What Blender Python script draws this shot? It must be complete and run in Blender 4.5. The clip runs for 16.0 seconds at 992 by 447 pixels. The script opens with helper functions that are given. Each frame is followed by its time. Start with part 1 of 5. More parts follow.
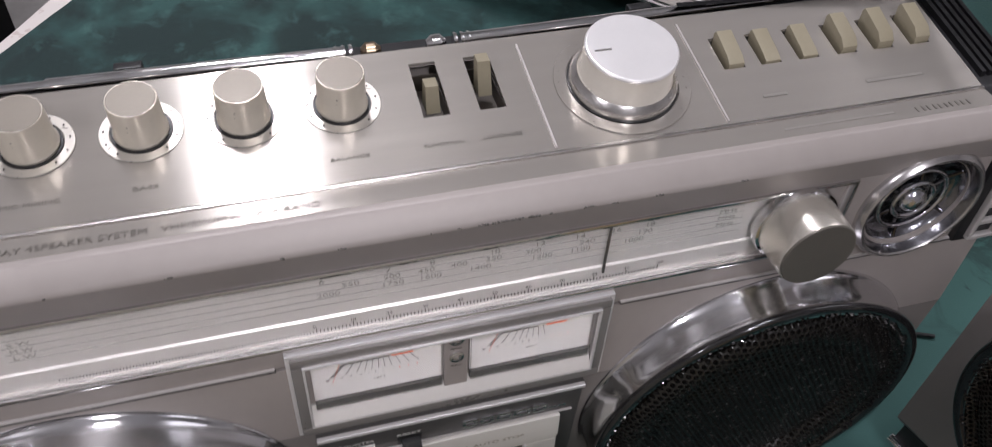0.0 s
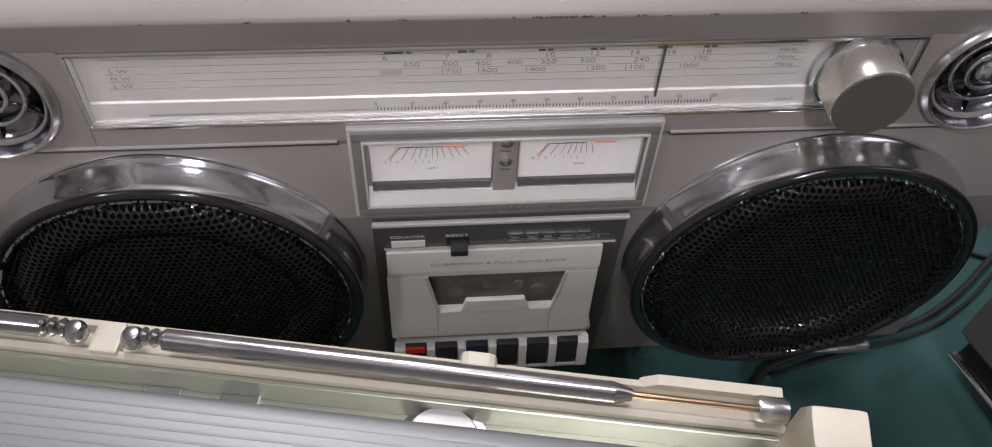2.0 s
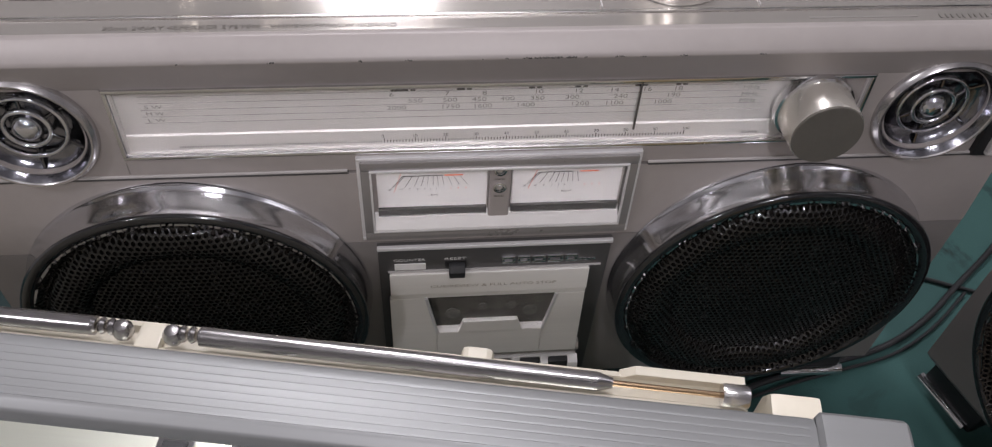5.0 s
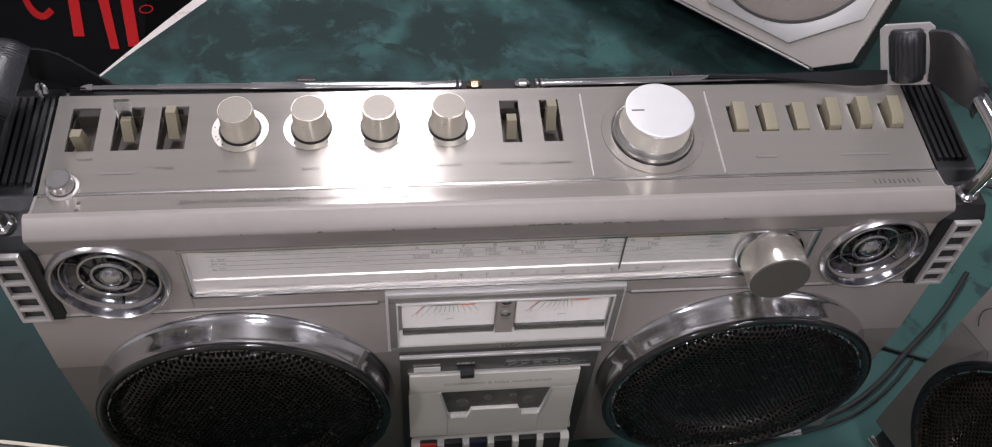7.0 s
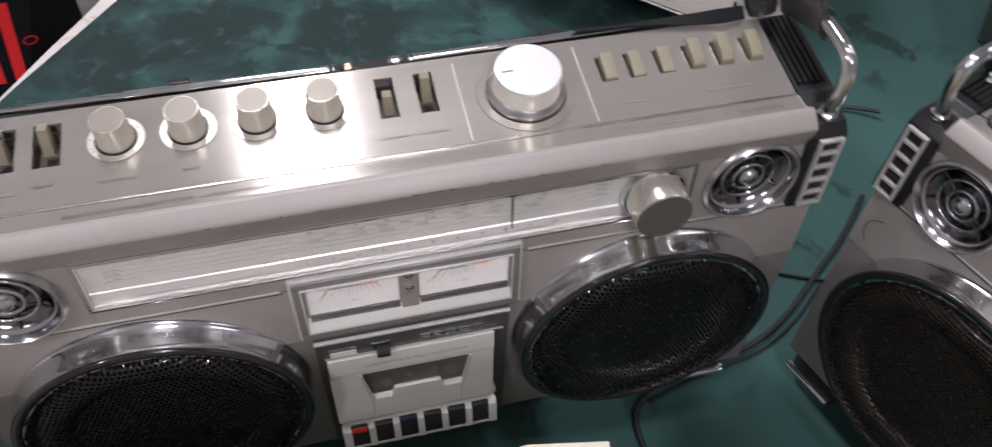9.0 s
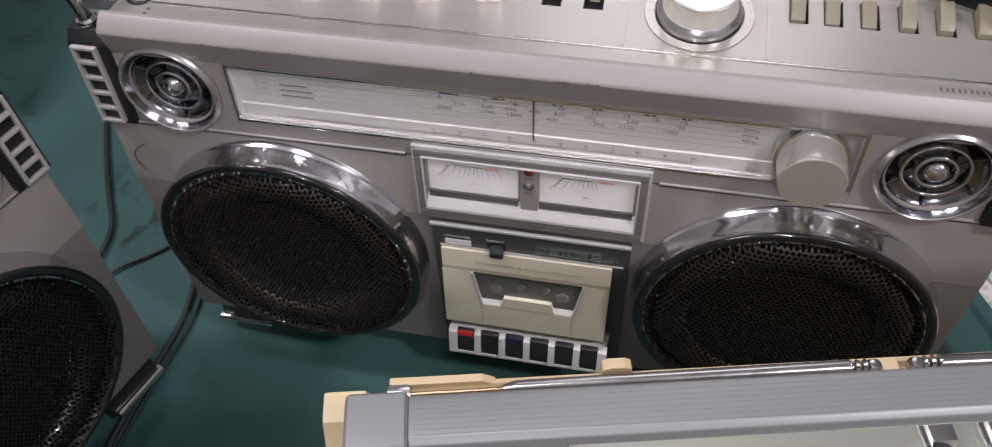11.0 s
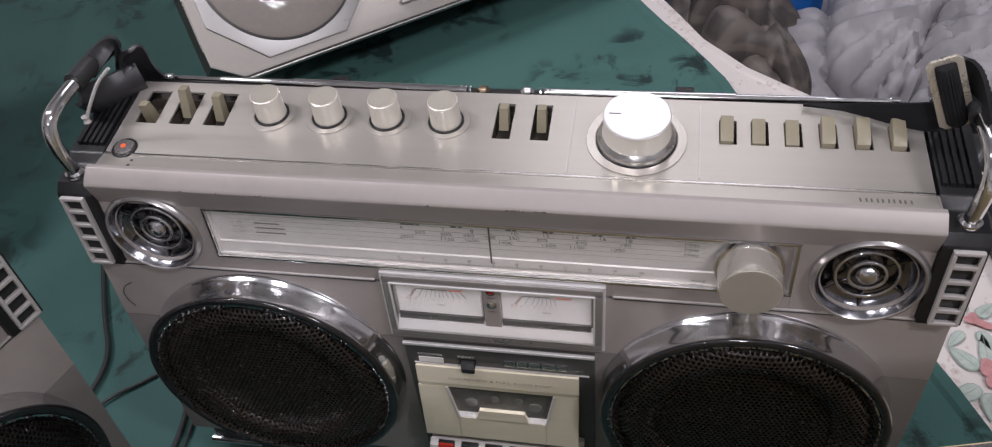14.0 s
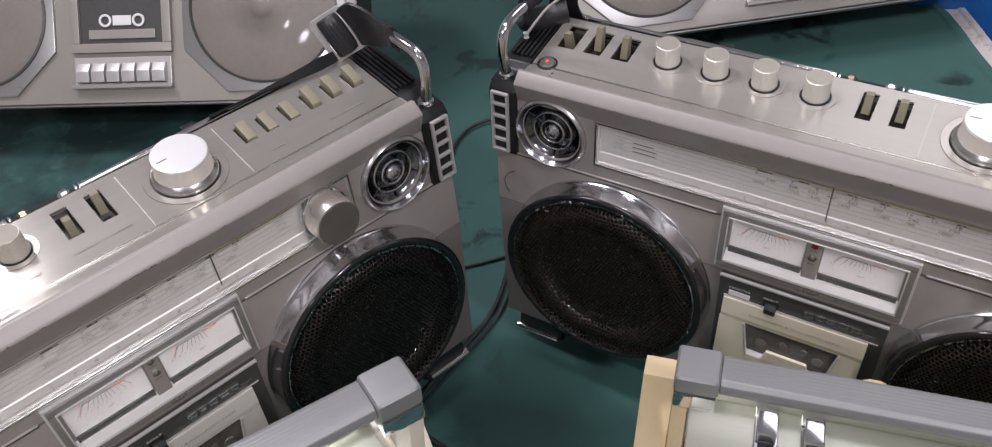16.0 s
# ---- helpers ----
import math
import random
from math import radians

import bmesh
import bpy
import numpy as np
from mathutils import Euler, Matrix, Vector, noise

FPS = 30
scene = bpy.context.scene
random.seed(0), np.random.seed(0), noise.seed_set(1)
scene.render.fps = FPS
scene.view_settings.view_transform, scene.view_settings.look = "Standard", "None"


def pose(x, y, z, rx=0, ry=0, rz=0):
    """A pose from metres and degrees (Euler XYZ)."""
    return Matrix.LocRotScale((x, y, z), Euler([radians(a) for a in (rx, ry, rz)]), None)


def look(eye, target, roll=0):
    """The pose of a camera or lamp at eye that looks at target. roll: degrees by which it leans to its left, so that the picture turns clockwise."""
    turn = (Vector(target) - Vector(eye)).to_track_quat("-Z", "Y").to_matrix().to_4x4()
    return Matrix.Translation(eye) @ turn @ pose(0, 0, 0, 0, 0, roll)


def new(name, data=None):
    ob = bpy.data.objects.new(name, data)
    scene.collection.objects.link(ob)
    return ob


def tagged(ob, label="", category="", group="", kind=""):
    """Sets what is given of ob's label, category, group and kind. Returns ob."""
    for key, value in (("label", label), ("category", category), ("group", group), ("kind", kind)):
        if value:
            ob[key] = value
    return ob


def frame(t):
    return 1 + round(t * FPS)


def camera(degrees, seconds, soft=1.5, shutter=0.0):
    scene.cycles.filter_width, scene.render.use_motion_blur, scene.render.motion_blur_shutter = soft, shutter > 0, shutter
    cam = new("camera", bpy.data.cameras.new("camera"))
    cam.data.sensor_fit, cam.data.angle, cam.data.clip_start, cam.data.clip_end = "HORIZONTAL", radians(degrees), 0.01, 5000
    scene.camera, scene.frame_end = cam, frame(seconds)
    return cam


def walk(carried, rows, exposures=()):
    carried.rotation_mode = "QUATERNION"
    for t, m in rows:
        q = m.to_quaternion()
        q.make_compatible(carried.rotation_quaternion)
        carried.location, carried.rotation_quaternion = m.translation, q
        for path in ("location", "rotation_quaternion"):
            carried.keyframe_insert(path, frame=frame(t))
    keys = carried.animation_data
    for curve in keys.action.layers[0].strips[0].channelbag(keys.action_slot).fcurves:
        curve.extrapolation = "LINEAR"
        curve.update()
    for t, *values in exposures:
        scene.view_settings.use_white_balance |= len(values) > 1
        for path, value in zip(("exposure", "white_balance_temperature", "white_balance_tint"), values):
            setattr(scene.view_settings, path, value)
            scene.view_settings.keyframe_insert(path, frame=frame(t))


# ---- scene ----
cam = camera(58.8, 16.0, soft=1.1, shutter=0.25)
ROWS = [
    (0.0, -0.0695, -0.2062, 0.5841, 42.05, -4.21, -15.71),
    (0.5, -0.0697, -0.2417, 0.5878, 40.83, -5.19, -11.86),
    (1.0, -0.0701, -0.2447, 0.5676, 38.25, -4.26, -7.1),
    (1.5, -0.0556, -0.2628, 0.5564, 36.71, -3.49, -4.64),
    (2.0, -0.0462, -0.2705, 0.5674, 36.81, -3.17, -4.39),
    (2.5, -0.0476, -0.2805, 0.5724, 37.9, -2.76, -5.22),
    (3.0, -0.0254, -0.3011, 0.5782, 39.24, -3.12, -5.21),
    (3.5, -0.0344, -0.2987, 0.5803, 40.3, -3.02, -5.07),
    (4.0, -0.0353, -0.2961, 0.5887, 41.18, -3.09, -5.17),
    (4.2, -0.0356, -0.2993, 0.5879, 41.35, -2.95, -5.16),
    (6.3, -0.0827, -0.3102, 0.6641, 37.43, -4.6, -4.03),
    (6.5, -0.073, -0.3074, 0.6928, 37.84, -4.14, -3.82),
    (7.0, -0.0707, -0.2922, 0.7121, 38.79, -4.27, -5.22),
    (7.5, -0.0871, -0.2886, 0.7145, 38.5, -3.34, -6.03),
    (8.0, -0.0915, -0.2962, 0.725, 38.22, -3.08, -6.35),
    (8.5, -0.0663, -0.3033, 0.7242, 38.47, -2.69, -7.87),
    (9.0, -0.0425, -0.3153, 0.7146, 38.71, -2.41, -13.49),
    (9.5, -0.0012, -0.3684, 0.687, 40.26, -2.8, -29.11),
    (9.8, 0.0265, -0.3998, 0.6654, 42.47, -2.71, -37.77),
    (10.0, 0.0422, -0.4018, 0.6706, 42.19, -2.94, -43.81),
    (10.1, 0.0447, -0.4143, 0.6523, 44.13, -1.49, -47.31),
    (10.2, 0.0479, -0.4149, 0.6629, 43.24, -1.76, -50.33),
    (12.3, 0.165, -0.4374, 0.6337, 38.16, 3.37, -64.55),
    (12.5, 0.1655, -0.4384, 0.6383, 38.72, 3.44, -64.7),
    (13.0, 0.1434, -0.4565, 0.665, 42.81, 3.91, -64.09),
    (13.5, 0.1253, -0.4579, 0.6755, 43.84, 4.1, -63.48),
    (14.0, 0.104, -0.4543, 0.6905, 45.31, 3.73, -62.5),
    (14.5, 0.0791, -0.4494, 0.7053, 46.17, 2.72, -57.73),
    (15.0, -0.0027, -0.4423, 0.731, 46.85, 3.09, -46.43),
    (15.5, -0.0449, -0.4428, 0.7427, 47.14, 2.71, -41.81),
    (16.0, -0.0625, -0.4632, 0.7388, 47.14, 3.0, -42.0),
]
walk(cam, [(t, pose(x, y, z, rx, ry, rz)) for t, x, y, z, rx, ry, rz in ROWS],
     exposures=[(0.0, 0.02), (0.5, 0.13), (1.0, 0.18), (1.6, -0.02), (4.0, -0.03), (6.5, 0.01), (8.0, 0.05), (9.0, 0.15), (9.5, 0.22), (10.0, 0.24), (12.5, 0.05), (14.0, 0.09), (16.0, 0.08)])

# ---- light ----
world = bpy.data.worlds.new("world")
scene.world = world
world.use_nodes = True
world.node_tree.nodes["Background"].inputs[0].default_value = (0.9, 0.95, 1.0, 1)
world.node_tree.nodes["Background"].inputs[1].default_value = 0.12


def area_lamp(name, eye, target, sx, sy, power, colour=(1.0, 0.97, 0.94)):
    data = bpy.data.lights.new(name, "AREA")
    data.shape, data.size, data.size_y, data.energy, data.color = "RECTANGLE", sx, sy, power, colour
    ob = new(name, data)
    ob.matrix_world = look(eye, target)
    return ob


COOL = (0.985, 0.952, 1.035)
for x in (-0.21, -0.10):
    area_lamp("ceiling_tube", (x, 1.05, 2.25), (x, 0.55, 0.2), 0.045, 0.70, 14, COOL)
area_lamp("unseen_ceiling_panel", (1.95, 0.15, 2.25), (0.5, -0.2, 0.2), 1.00, 1.60, 10, COOL)
for x in (0.00, 0.10):
    area_lamp("ceiling_tube", (x, -1.87, 2.25), (0.1, -0.2, 0.2), 0.05, 0.28, 12, COOL)
area_lamp("unseen_ceiling_panel", (-1.67, -1.0, 2.25), (0.1, -0.1, 0.2), 0.18, 0.18, 16, COOL)
# unseen overhead fill, added to light the upper fronts more than the lower
area_lamp("unseen_ceiling_panel", (0.20, -0.15, 2.3), (0.20, -0.14, 0.2), 0.30, 0.30, 9, COOL)

# ---- materials ----
MATS = {}


def mat(name, colour, rough=0.5, metal=0.0, vary=0.06, scale=40.0, bump=0.0, bscale=300.0, stretch=(1, 1, 1), fine=0.0, coat=0.0, aniso=0.0):
    """Principled material with mottling at two scales and fine relief, in object space."""
    if name in MATS:
        return MATS[name]
    m = bpy.data.materials.new(name)
    m.use_nodes = True
    nt = m.node_tree
    b = nt.nodes["Principled BSDF"]
    tc = nt.nodes.new("ShaderNodeTexCoord")
    mp = nt.nodes.new("ShaderNodeMapping")
    mp.inputs["Scale"].default_value = stretch
    nt.links.new(tc.outputs["Object"], mp.inputs[0])
    n1 = nt.nodes.new("ShaderNodeTexNoise")
    n1.inputs["Scale"].default_value, n1.inputs["Detail"].default_value = scale, 5
    nt.links.new(mp.outputs[0], n1.inputs["Vector"])
    n2 = nt.nodes.new("ShaderNodeTexNoise")
    n2.inputs["Scale"].default_value, n2.inputs["Detail"].default_value = scale * 9, 3
    nt.links.new(mp.outputs[0], n2.inputs["Vector"])
    mx = nt.nodes.new("ShaderNodeMix")
    mx.data_type = "RGBA"
    lo = [max(0, c * (1 - vary)) for c in colour] + [1]
    hi = [min(1, c * (1 + vary)) for c in colour] + [1]
    mx.inputs[6].default_value, mx.inputs[7].default_value = lo, hi
    av = nt.nodes.new("ShaderNodeMath")
    av.operation = "MULTIPLY_ADD"
    av.inputs[1].default_value = 0.65
    nt.links.new(n1.outputs[0], av.inputs[0])
    sc = nt.nodes.new("ShaderNodeMath")
    sc.operation = "MULTIPLY"
    sc.inputs[1].default_value = 0.35
    nt.links.new(n2.outputs[0], sc.inputs[0])
    nt.links.new(sc.outputs[0], av.inputs[2])
    mr = nt.nodes.new("ShaderNodeMapRange")
    mr.inputs[1].default_value, mr.inputs[2].default_value = 0.3, 0.7
    nt.links.new(av.outputs[0], mr.inputs[0])
    nt.links.new(mr.outputs[0], mx.inputs[0])
    nt.links.new(mx.outputs[2], b.inputs["Base Color"])
    b.inputs["Metallic"].default_value = metal
    b.inputs["Coat Weight"].default_value = coat
    b.inputs["Anisotropic"].default_value = aniso
    if aniso:
        tg = nt.nodes.new("ShaderNodeTangent")
        tg.direction_type, tg.axis = "RADIAL", "X"
        nt.links.new(tg.outputs[0], b.inputs["Tangent"])
    rr = nt.nodes.new("ShaderNodeMapRange")
    rr.inputs[3].default_value, rr.inputs[4].default_value = max(0.02, rough - fine), min(1, rough + fine)
    nt.links.new(mr.outputs[0], rr.inputs[0])
    nt.links.new(rr.outputs[0], b.inputs["Roughness"])
    if bump:
        n3 = nt.nodes.new("ShaderNodeTexNoise")
        n3.inputs["Scale"].default_value, n3.inputs["Detail"].default_value = bscale, 4
        nt.links.new(mp.outputs[0], n3.inputs["Vector"])
        bp = nt.nodes.new("ShaderNodeBump")
        bp.inputs["Strength"].default_value, bp.inputs["Distance"].default_value = bump, 0.0006
        nt.links.new(n3.outputs[0], bp.inputs["Height"])
        nt.links.new(bp.outputs[0], b.inputs["Normal"])
    MATS[name] = m
    return m


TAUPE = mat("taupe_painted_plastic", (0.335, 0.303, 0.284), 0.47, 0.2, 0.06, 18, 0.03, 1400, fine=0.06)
# TAUPE again, with the lower front's view-dependent darkness fixed into the colour
SHADETAUPE = mat("taupe_with_shade", (0.195, 0.179, 0.169), 0.47, 0.2, 0.06, 18, 0.03, 1400, fine=0.06)
BRUSHED = mat("brushed_aluminium", (0.53, 0.497, 0.452), 0.22, 0.68, 0.05, 18, 0.08, 500, (0.03, 1, 1), 0.04, aniso=0.95)
BRUSHEDSOFT = mat("worn_brushed_aluminium", (0.455, 0.428, 0.388), 0.32, 0.62, 0.05, 18, 0.08, 500, (0.03, 1, 1), 0.05, aniso=0.7)
CHROME = mat("chrome", (0.72, 0.72, 0.73), 0.10, 1.0, 0.04, 60, fine=0.05)
BLACK = mat("black_plastic", (0.009, 0.009, 0.010), 0.42, 0.0, 0.2, 40, 0.15, 700, fine=0.08)
GRILLE = mat("black_mesh_metal", (0.012, 0.0115, 0.011), 0.20, 0.3, 0.2, 60, 0.6, 800, fine=0.08, coat=0.25)
CONE = mat("speaker_cone", (0.030, 0.023, 0.019), 0.7, 0.0, 0.3, 40, 0.2, 200)
CREAM = mat("cream_plastic", (0.70, 0.645, 0.52), 0.42, 0.0, 0.05, 25, 0.1, 500, fine=0.06)
BEIGE = mat("beige_key_plastic", (0.25, 0.222, 0.155), 0.42, 0.0, 0.06, 60, 0.1, 600)
GREYBAR = mat("silver_grey_paint", (0.245, 0.248, 0.243), 0.44, 0.4, 0.05, 25, 0.10, 300, (0.04, 1, 1), fine=0.05)
CHARCOAL = mat("charcoal_plastic", (0.075, 0.072, 0.07), 0.4, 0.2, 0.1, 40, 0.1, 700)
WHITE = mat("white_plastic", (0.75, 0.74, 0.72), 0.4, 0.0, 0.04, 50)
INK = mat("dark_print", (0.05, 0.045, 0.04), 0.5)
RED = mat("red_paint", (0.55, 0.03, 0.02), 0.45, 0, 0.08)


# ---- building helpers ----
def dull(m, level):
    m.node_tree.nodes["Principled BSDF"].inputs["Specular IOR Level"].default_value = level
    return m


def part(name, bm, material, parent=None, label="", smooth=False, angle=35):
    """Link a bmesh as one mesh object under a thing or a part."""
    me = bpy.data.meshes.new(name)
    bm.normal_update()
    bm.to_mesh(me)
    bm.free()
    ob = new(name, me)
    for m in material if isinstance(material, (list, tuple)) else [material]:
        me.materials.append(m)
    if smooth:
        me.shade_smooth()
        me.set_sharp_from_angle(angle=radians(angle))
    if parent:
        ob.parent = parent
    if label:
        tagged(ob, label)
    return ob


def thing(name, m, label, category, group="", kind=""):
    ob = new(name)
    ob.empty_display_size = 0.02
    ob.matrix_world = m
    return tagged(ob, label, category, group, kind)


def bevel_all(bm, w, seg=2, limit=30):
    if w <= 0:
        return bm
    es = [e for e in bm.edges if len(e.link_faces) == 2 and e.calc_face_angle(0) > radians(limit)]
    bmesh.ops.bevel(bm, geom=es, offset=w, segments=seg, profile=0.7, affect="EDGES", clamp_overlap=True)
    return bm


def box(x0, x1, y0, y1, z0, z1, bev=0.0, seg=2, bm=None):
    own = bmesh.new()
    bmesh.ops.create_cube(own, size=1)
    for v in own.verts:
        v.co = Vector(((x0 + x1) / 2 + v.co.x * (x1 - x0), (y0 + y1) / 2 + v.co.y * (y1 - y0), (z0 + z1) / 2 + v.co.z * (z1 - z0)))
    bevel_all(own, bev, seg)
    return merge(bm, own)


def merge(bm, own):
    if bm is None:
        return own
    me = bpy.data.meshes.new("tmp")
    own.to_mesh(me)
    own.free()
    bm.from_mesh(me)
    bpy.data.meshes.remove(me)
    return bm


def prism(profile, x0, x1, bev=0.0, seg=2, bm=None, axis="x"):
    """A closed outline swept along an axis. Outline pairs: (y, z) for x, (x, z) for y, (x, y) for z."""
    own = bmesh.new()
    place = {"x": lambda a, b, c: (c, a, b), "y": lambda a, b, c: (a, c, b), "z": lambda a, b, c: (a, b, c)}[axis]
    r0 = [own.verts.new(place(a, b, x0)) for a, b in profile]
    r1 = [own.verts.new(place(a, b, x1)) for a, b in profile]
    own.faces.new(r0)
    own.faces.new(r1[::-1])
    n = len(profile)
    for i in range(n):
        own.faces.new((r0[i], r1[i], r1[(i + 1) % n], r0[(i + 1) % n]))
    bmesh.ops.recalc_face_normals(own, faces=own.faces)
    bevel_all(own, bev, seg)
    return merge(bm, own)


def lathe(profile, centre=(0, 0, 0), axis="y", segs=48, bm=None, closed=False, caps=True):
    """Turn (radius, height) pairs round an axis; height runs along +axis."""
    own = bmesh.new()
    rings = []
    cx, cy, cz = centre
    for r, h in profile:
        ring = []
        for k in range(segs):
            a = 2 * math.pi * k / segs
            c, s = r * math.cos(a), r * math.sin(a)
            co = {"y": (cx + c, cy + h, cz + s), "z": (cx + c, cy + s, cz + h), "x": (cx + h, cy + c, cz + s)}[axis]
            ring.append(own.verts.new(co))
        rings.append(ring)
    for a, b in zip(rings, rings[1:] + ([rings[0]] if closed else [])):
        for k in range(segs):
            own.faces.new((a[k], a[(k + 1) % segs], b[(k + 1) % segs], b[k]))
    if not closed and caps:
        for ring in (rings[0], rings[-1]):
            own.faces.new(ring)
    bmesh.ops.remove_doubles(own, verts=own.verts, dist=1e-7)
    bmesh.ops.recalc_face_normals(own, faces=own.faces)
    return merge(bm, own)


def tube(points, r, segs=12, bm=None, cap=True, flat=1.0, smooth=0):
    """A round rod along points; flat squeezes it across; smooth rounds the corners."""
    pts = [Vector(p) for p in points]
    for _ in range(smooth):
        q = [pts[0]]
        for a, b in zip(pts, pts[1:]):
            q += [a * 0.75 + b * 0.25, a * 0.25 + b * 0.75]
        pts = q + [pts[-1]]
    own = bmesh.new()
    rings = []
    side = None
    rad = r if isinstance(r, (list, tuple)) else [r] * len(pts)
    for i, p in enumerate(pts):
        d = (pts[min(i + 1, len(pts) - 1)] - pts[max(i - 1, 0)]).normalized()
        if side is None:
            side = d.orthogonal().normalized()
        side = (side - d * side.dot(d)).normalized()
        up = d.cross(side)
        rings.append([own.verts.new(p + (side * math.cos(2 * math.pi * k / segs) + up * flat * math.sin(2 * math.pi * k / segs)) * rad[min(i, len(rad) - 1)]) for k in range(segs)])
    for a, b in zip(rings, rings[1:]):
        for k in range(segs):
            own.faces.new((a[k], a[(k + 1) % segs], b[(k + 1) % segs], b[k]))
    if cap:
        own.faces.new(rings[0])
        own.faces.new(rings[-1])
    bmesh.ops.recalc_face_normals(own, faces=own.faces)
    return merge(bm, own)


def plate_round_hole(x0, x1, z0, z1, y0, y1, cx, cz, r, bm=None, segs=64):
    """An upright plate in the xz plane with a round opening through it."""
    own = bmesh.new()
    rings = [[], [], [], []]
    for k in range(segs):
        a = 2 * math.pi * (k + 0.5) / segs
        c, s = math.cos(a), math.sin(a)
        far = min((x1 - cx) / c if c > 0 else (x0 - cx) / c, (z1 - cz) / s if s > 0 else (z0 - cz) / s)
        for ring, (q, y) in zip(rings, ((far, y0), (r, y0), (r, y1), (far, y1))):
            ring.append(own.verts.new((cx + q * c, y, cz + q * s)))
    for a, b in zip(rings, rings[1:] + rings[:1]):
        for k in range(segs):
            own.faces.new((a[k], a[(k + 1) % segs], b[(k + 1) % segs], b[k]))
    bmesh.ops.recalc_face_normals(own, faces=own.faces)
    return merge(bm, own)


def rise_with_depth(bm, k):
    """Lean a turned piece so that it climbs as it comes forward."""
    for v in bm.verts:
        v.co.z -= k * v.co.y
    return bm


def frame_ring(x0, x1, z0, z1, w, y0, y1, bev=0.001, bm=None):
    """A rectangular frame in the xz plane, of bar width w."""
    for a in ((x0, x1, z1 - w, z1), (x0, x1, z0, z0 + w), (x0, x0 + w, z0 + w, z1 - w), (x1 - w, x1, z0 + w, z1 - w)):
        bm = box(a[0], a[1], y0, y1, a[2], a[3], bev, bm=bm)
    return bm


def lettering(name, text, height, m, material, parent, width=None):
    """Real letters as a thin mesh, lying in the local xy plane of m, starting at its origin."""
    cu = bpy.data.curves.new(name, "FONT")
    cu.body, cu.size, cu.extrude, cu.offset = text, height / 0.7, 0.00005, -0.010 * height
    tmp = new(name, cu)
    dg = bpy.context.evaluated_depsgraph_get()
    me = bpy.data.meshes.new_from_object(tmp.evaluated_get(dg))
    bpy.data.objects.remove(tmp)
    if width and len(me.vertices):
        w = max(v.co.x for v in me.vertices)
        for v in me.vertices:
            v.co.x *= width / w
    ob = new(name, me)
    me.materials.clear()
    me.materials.append(material)
    ob.parent = parent
    ob.matrix_local = m
    return ob

# ---- more materials ----
MESHEDGE = mat("bare_mesh_edge", (0.24, 0.23, 0.225), 0.22, 1.0, 0.3, 300, fine=0.1)
DIALPLATE = mat("silver_dial_plate", (0.63, 0.605, 0.585), 0.30, 0.42, 0.03, 30, 0.02, 300, (0.05, 1, 1), 0.03)
PAPER = mat("meter_card", (0.62, 0.60, 0.585), 0.55, 0.0, 0.03, 60)
SATIN = mat("satin_silver_plastic", (0.50, 0.475, 0.46), 0.34, 0.3, 0.05, 40, 0.1, 500, fine=0.05)
DOORMETAL = mat("silver_door_paint", (0.80, 0.775, 0.73), 0.36, 0.25, 0.05, 30, 0.12, 260, (0.05, 1, 1), 0.06)
# warm tint: the cream boombox's reflection put into the door colour
DOORWARM = mat("door_paint_warm_reflection", (0.76, 0.70, 0.55), 0.36, 0.2, 0.05, 30, 0.12, 260, (0.05, 1, 1), 0.06)
FRAMETAUPE = mat("taupe_satin_frame", (0.27, 0.255, 0.245), 0.30, 0.4, 0.05, 40, 0.05, 500, fine=0.05)
BRIGHT = mat("bright_aluminium", (0.80, 0.785, 0.78), 0.33, 0.5, 0.03, 40, 0.05, 500, fine=0.05)
RINGMETAL = mat("turned_ring", (0.56, 0.53, 0.48), 0.30, 0.6, 0.04, 60, 0.05, 600, fine=0.05)
CAPMETAL = mat("fine_spun_cap", (0.88, 0.865, 0.86), 0.33, 0.55, 0.02, 60, 0.03, 900, fine=0.03)
KNOBTOP = mat("taupe_knob_top", (0.21, 0.187, 0.155), 0.42, 0.3, 0.05, 60, 0.06, 700, fine=0.05)
ORANGE = mat("orange_red_paint", (0.75, 0.12, 0.04), 0.5)
BLUE = mat("blue_key_mark", (0.012, 0.018, 0.055), 0.4)
LEDRED = mat("led_lens", (0.32, 0.012, 0.014), 0.12, 0, 0.05, coat=0.5)
PRINTRED = mat("red_print", (0.75, 0.18, 0.10), 0.5)
PRINTGREY = dull(mat("grey_print", (0.13, 0.122, 0.11), 0.6), 0.1)
DOORPRINT = dull(mat("worn_door_print", (0.36, 0.325, 0.265), 0.6), 0.1)
PRINTPALE = dull(mat("pale_print", (0.20, 0.19, 0.175), 0.6), 0.1)
WEB = dull(mat("black_webbing", (0.010, 0.010, 0.011), 0.8, 0, 0.2, 60, 0.5, 500, fine=0.08), 0.25)
RUBBER = mat("black_rubber", (0.02, 0.02, 0.021), 0.5, 0, 0.2, 50, 0.2, 400)
SPUN = mat("spun_aluminium", (0.74, 0.72, 0.70), 0.24, 1.0, 0.04, 60, 0.15, 500, fine=0.04)
TUNERSIDE = mat("satin_tuner_side", (0.66, 0.625, 0.56), 0.24, 0.75, 0.04, 60, 0.06, 500, fine=0.04)
FACE = mat("dark_taupe_face", (0.135, 0.125, 0.108), 0.40, 0.3, 0.08, 60, 0.08, 700, fine=0.06)
KNOBPALE = mat("pale_silver_knob", (0.78, 0.74, 0.665), 0.30, 0.45, 0.04, 60, 0.06, 500, fine=0.04)
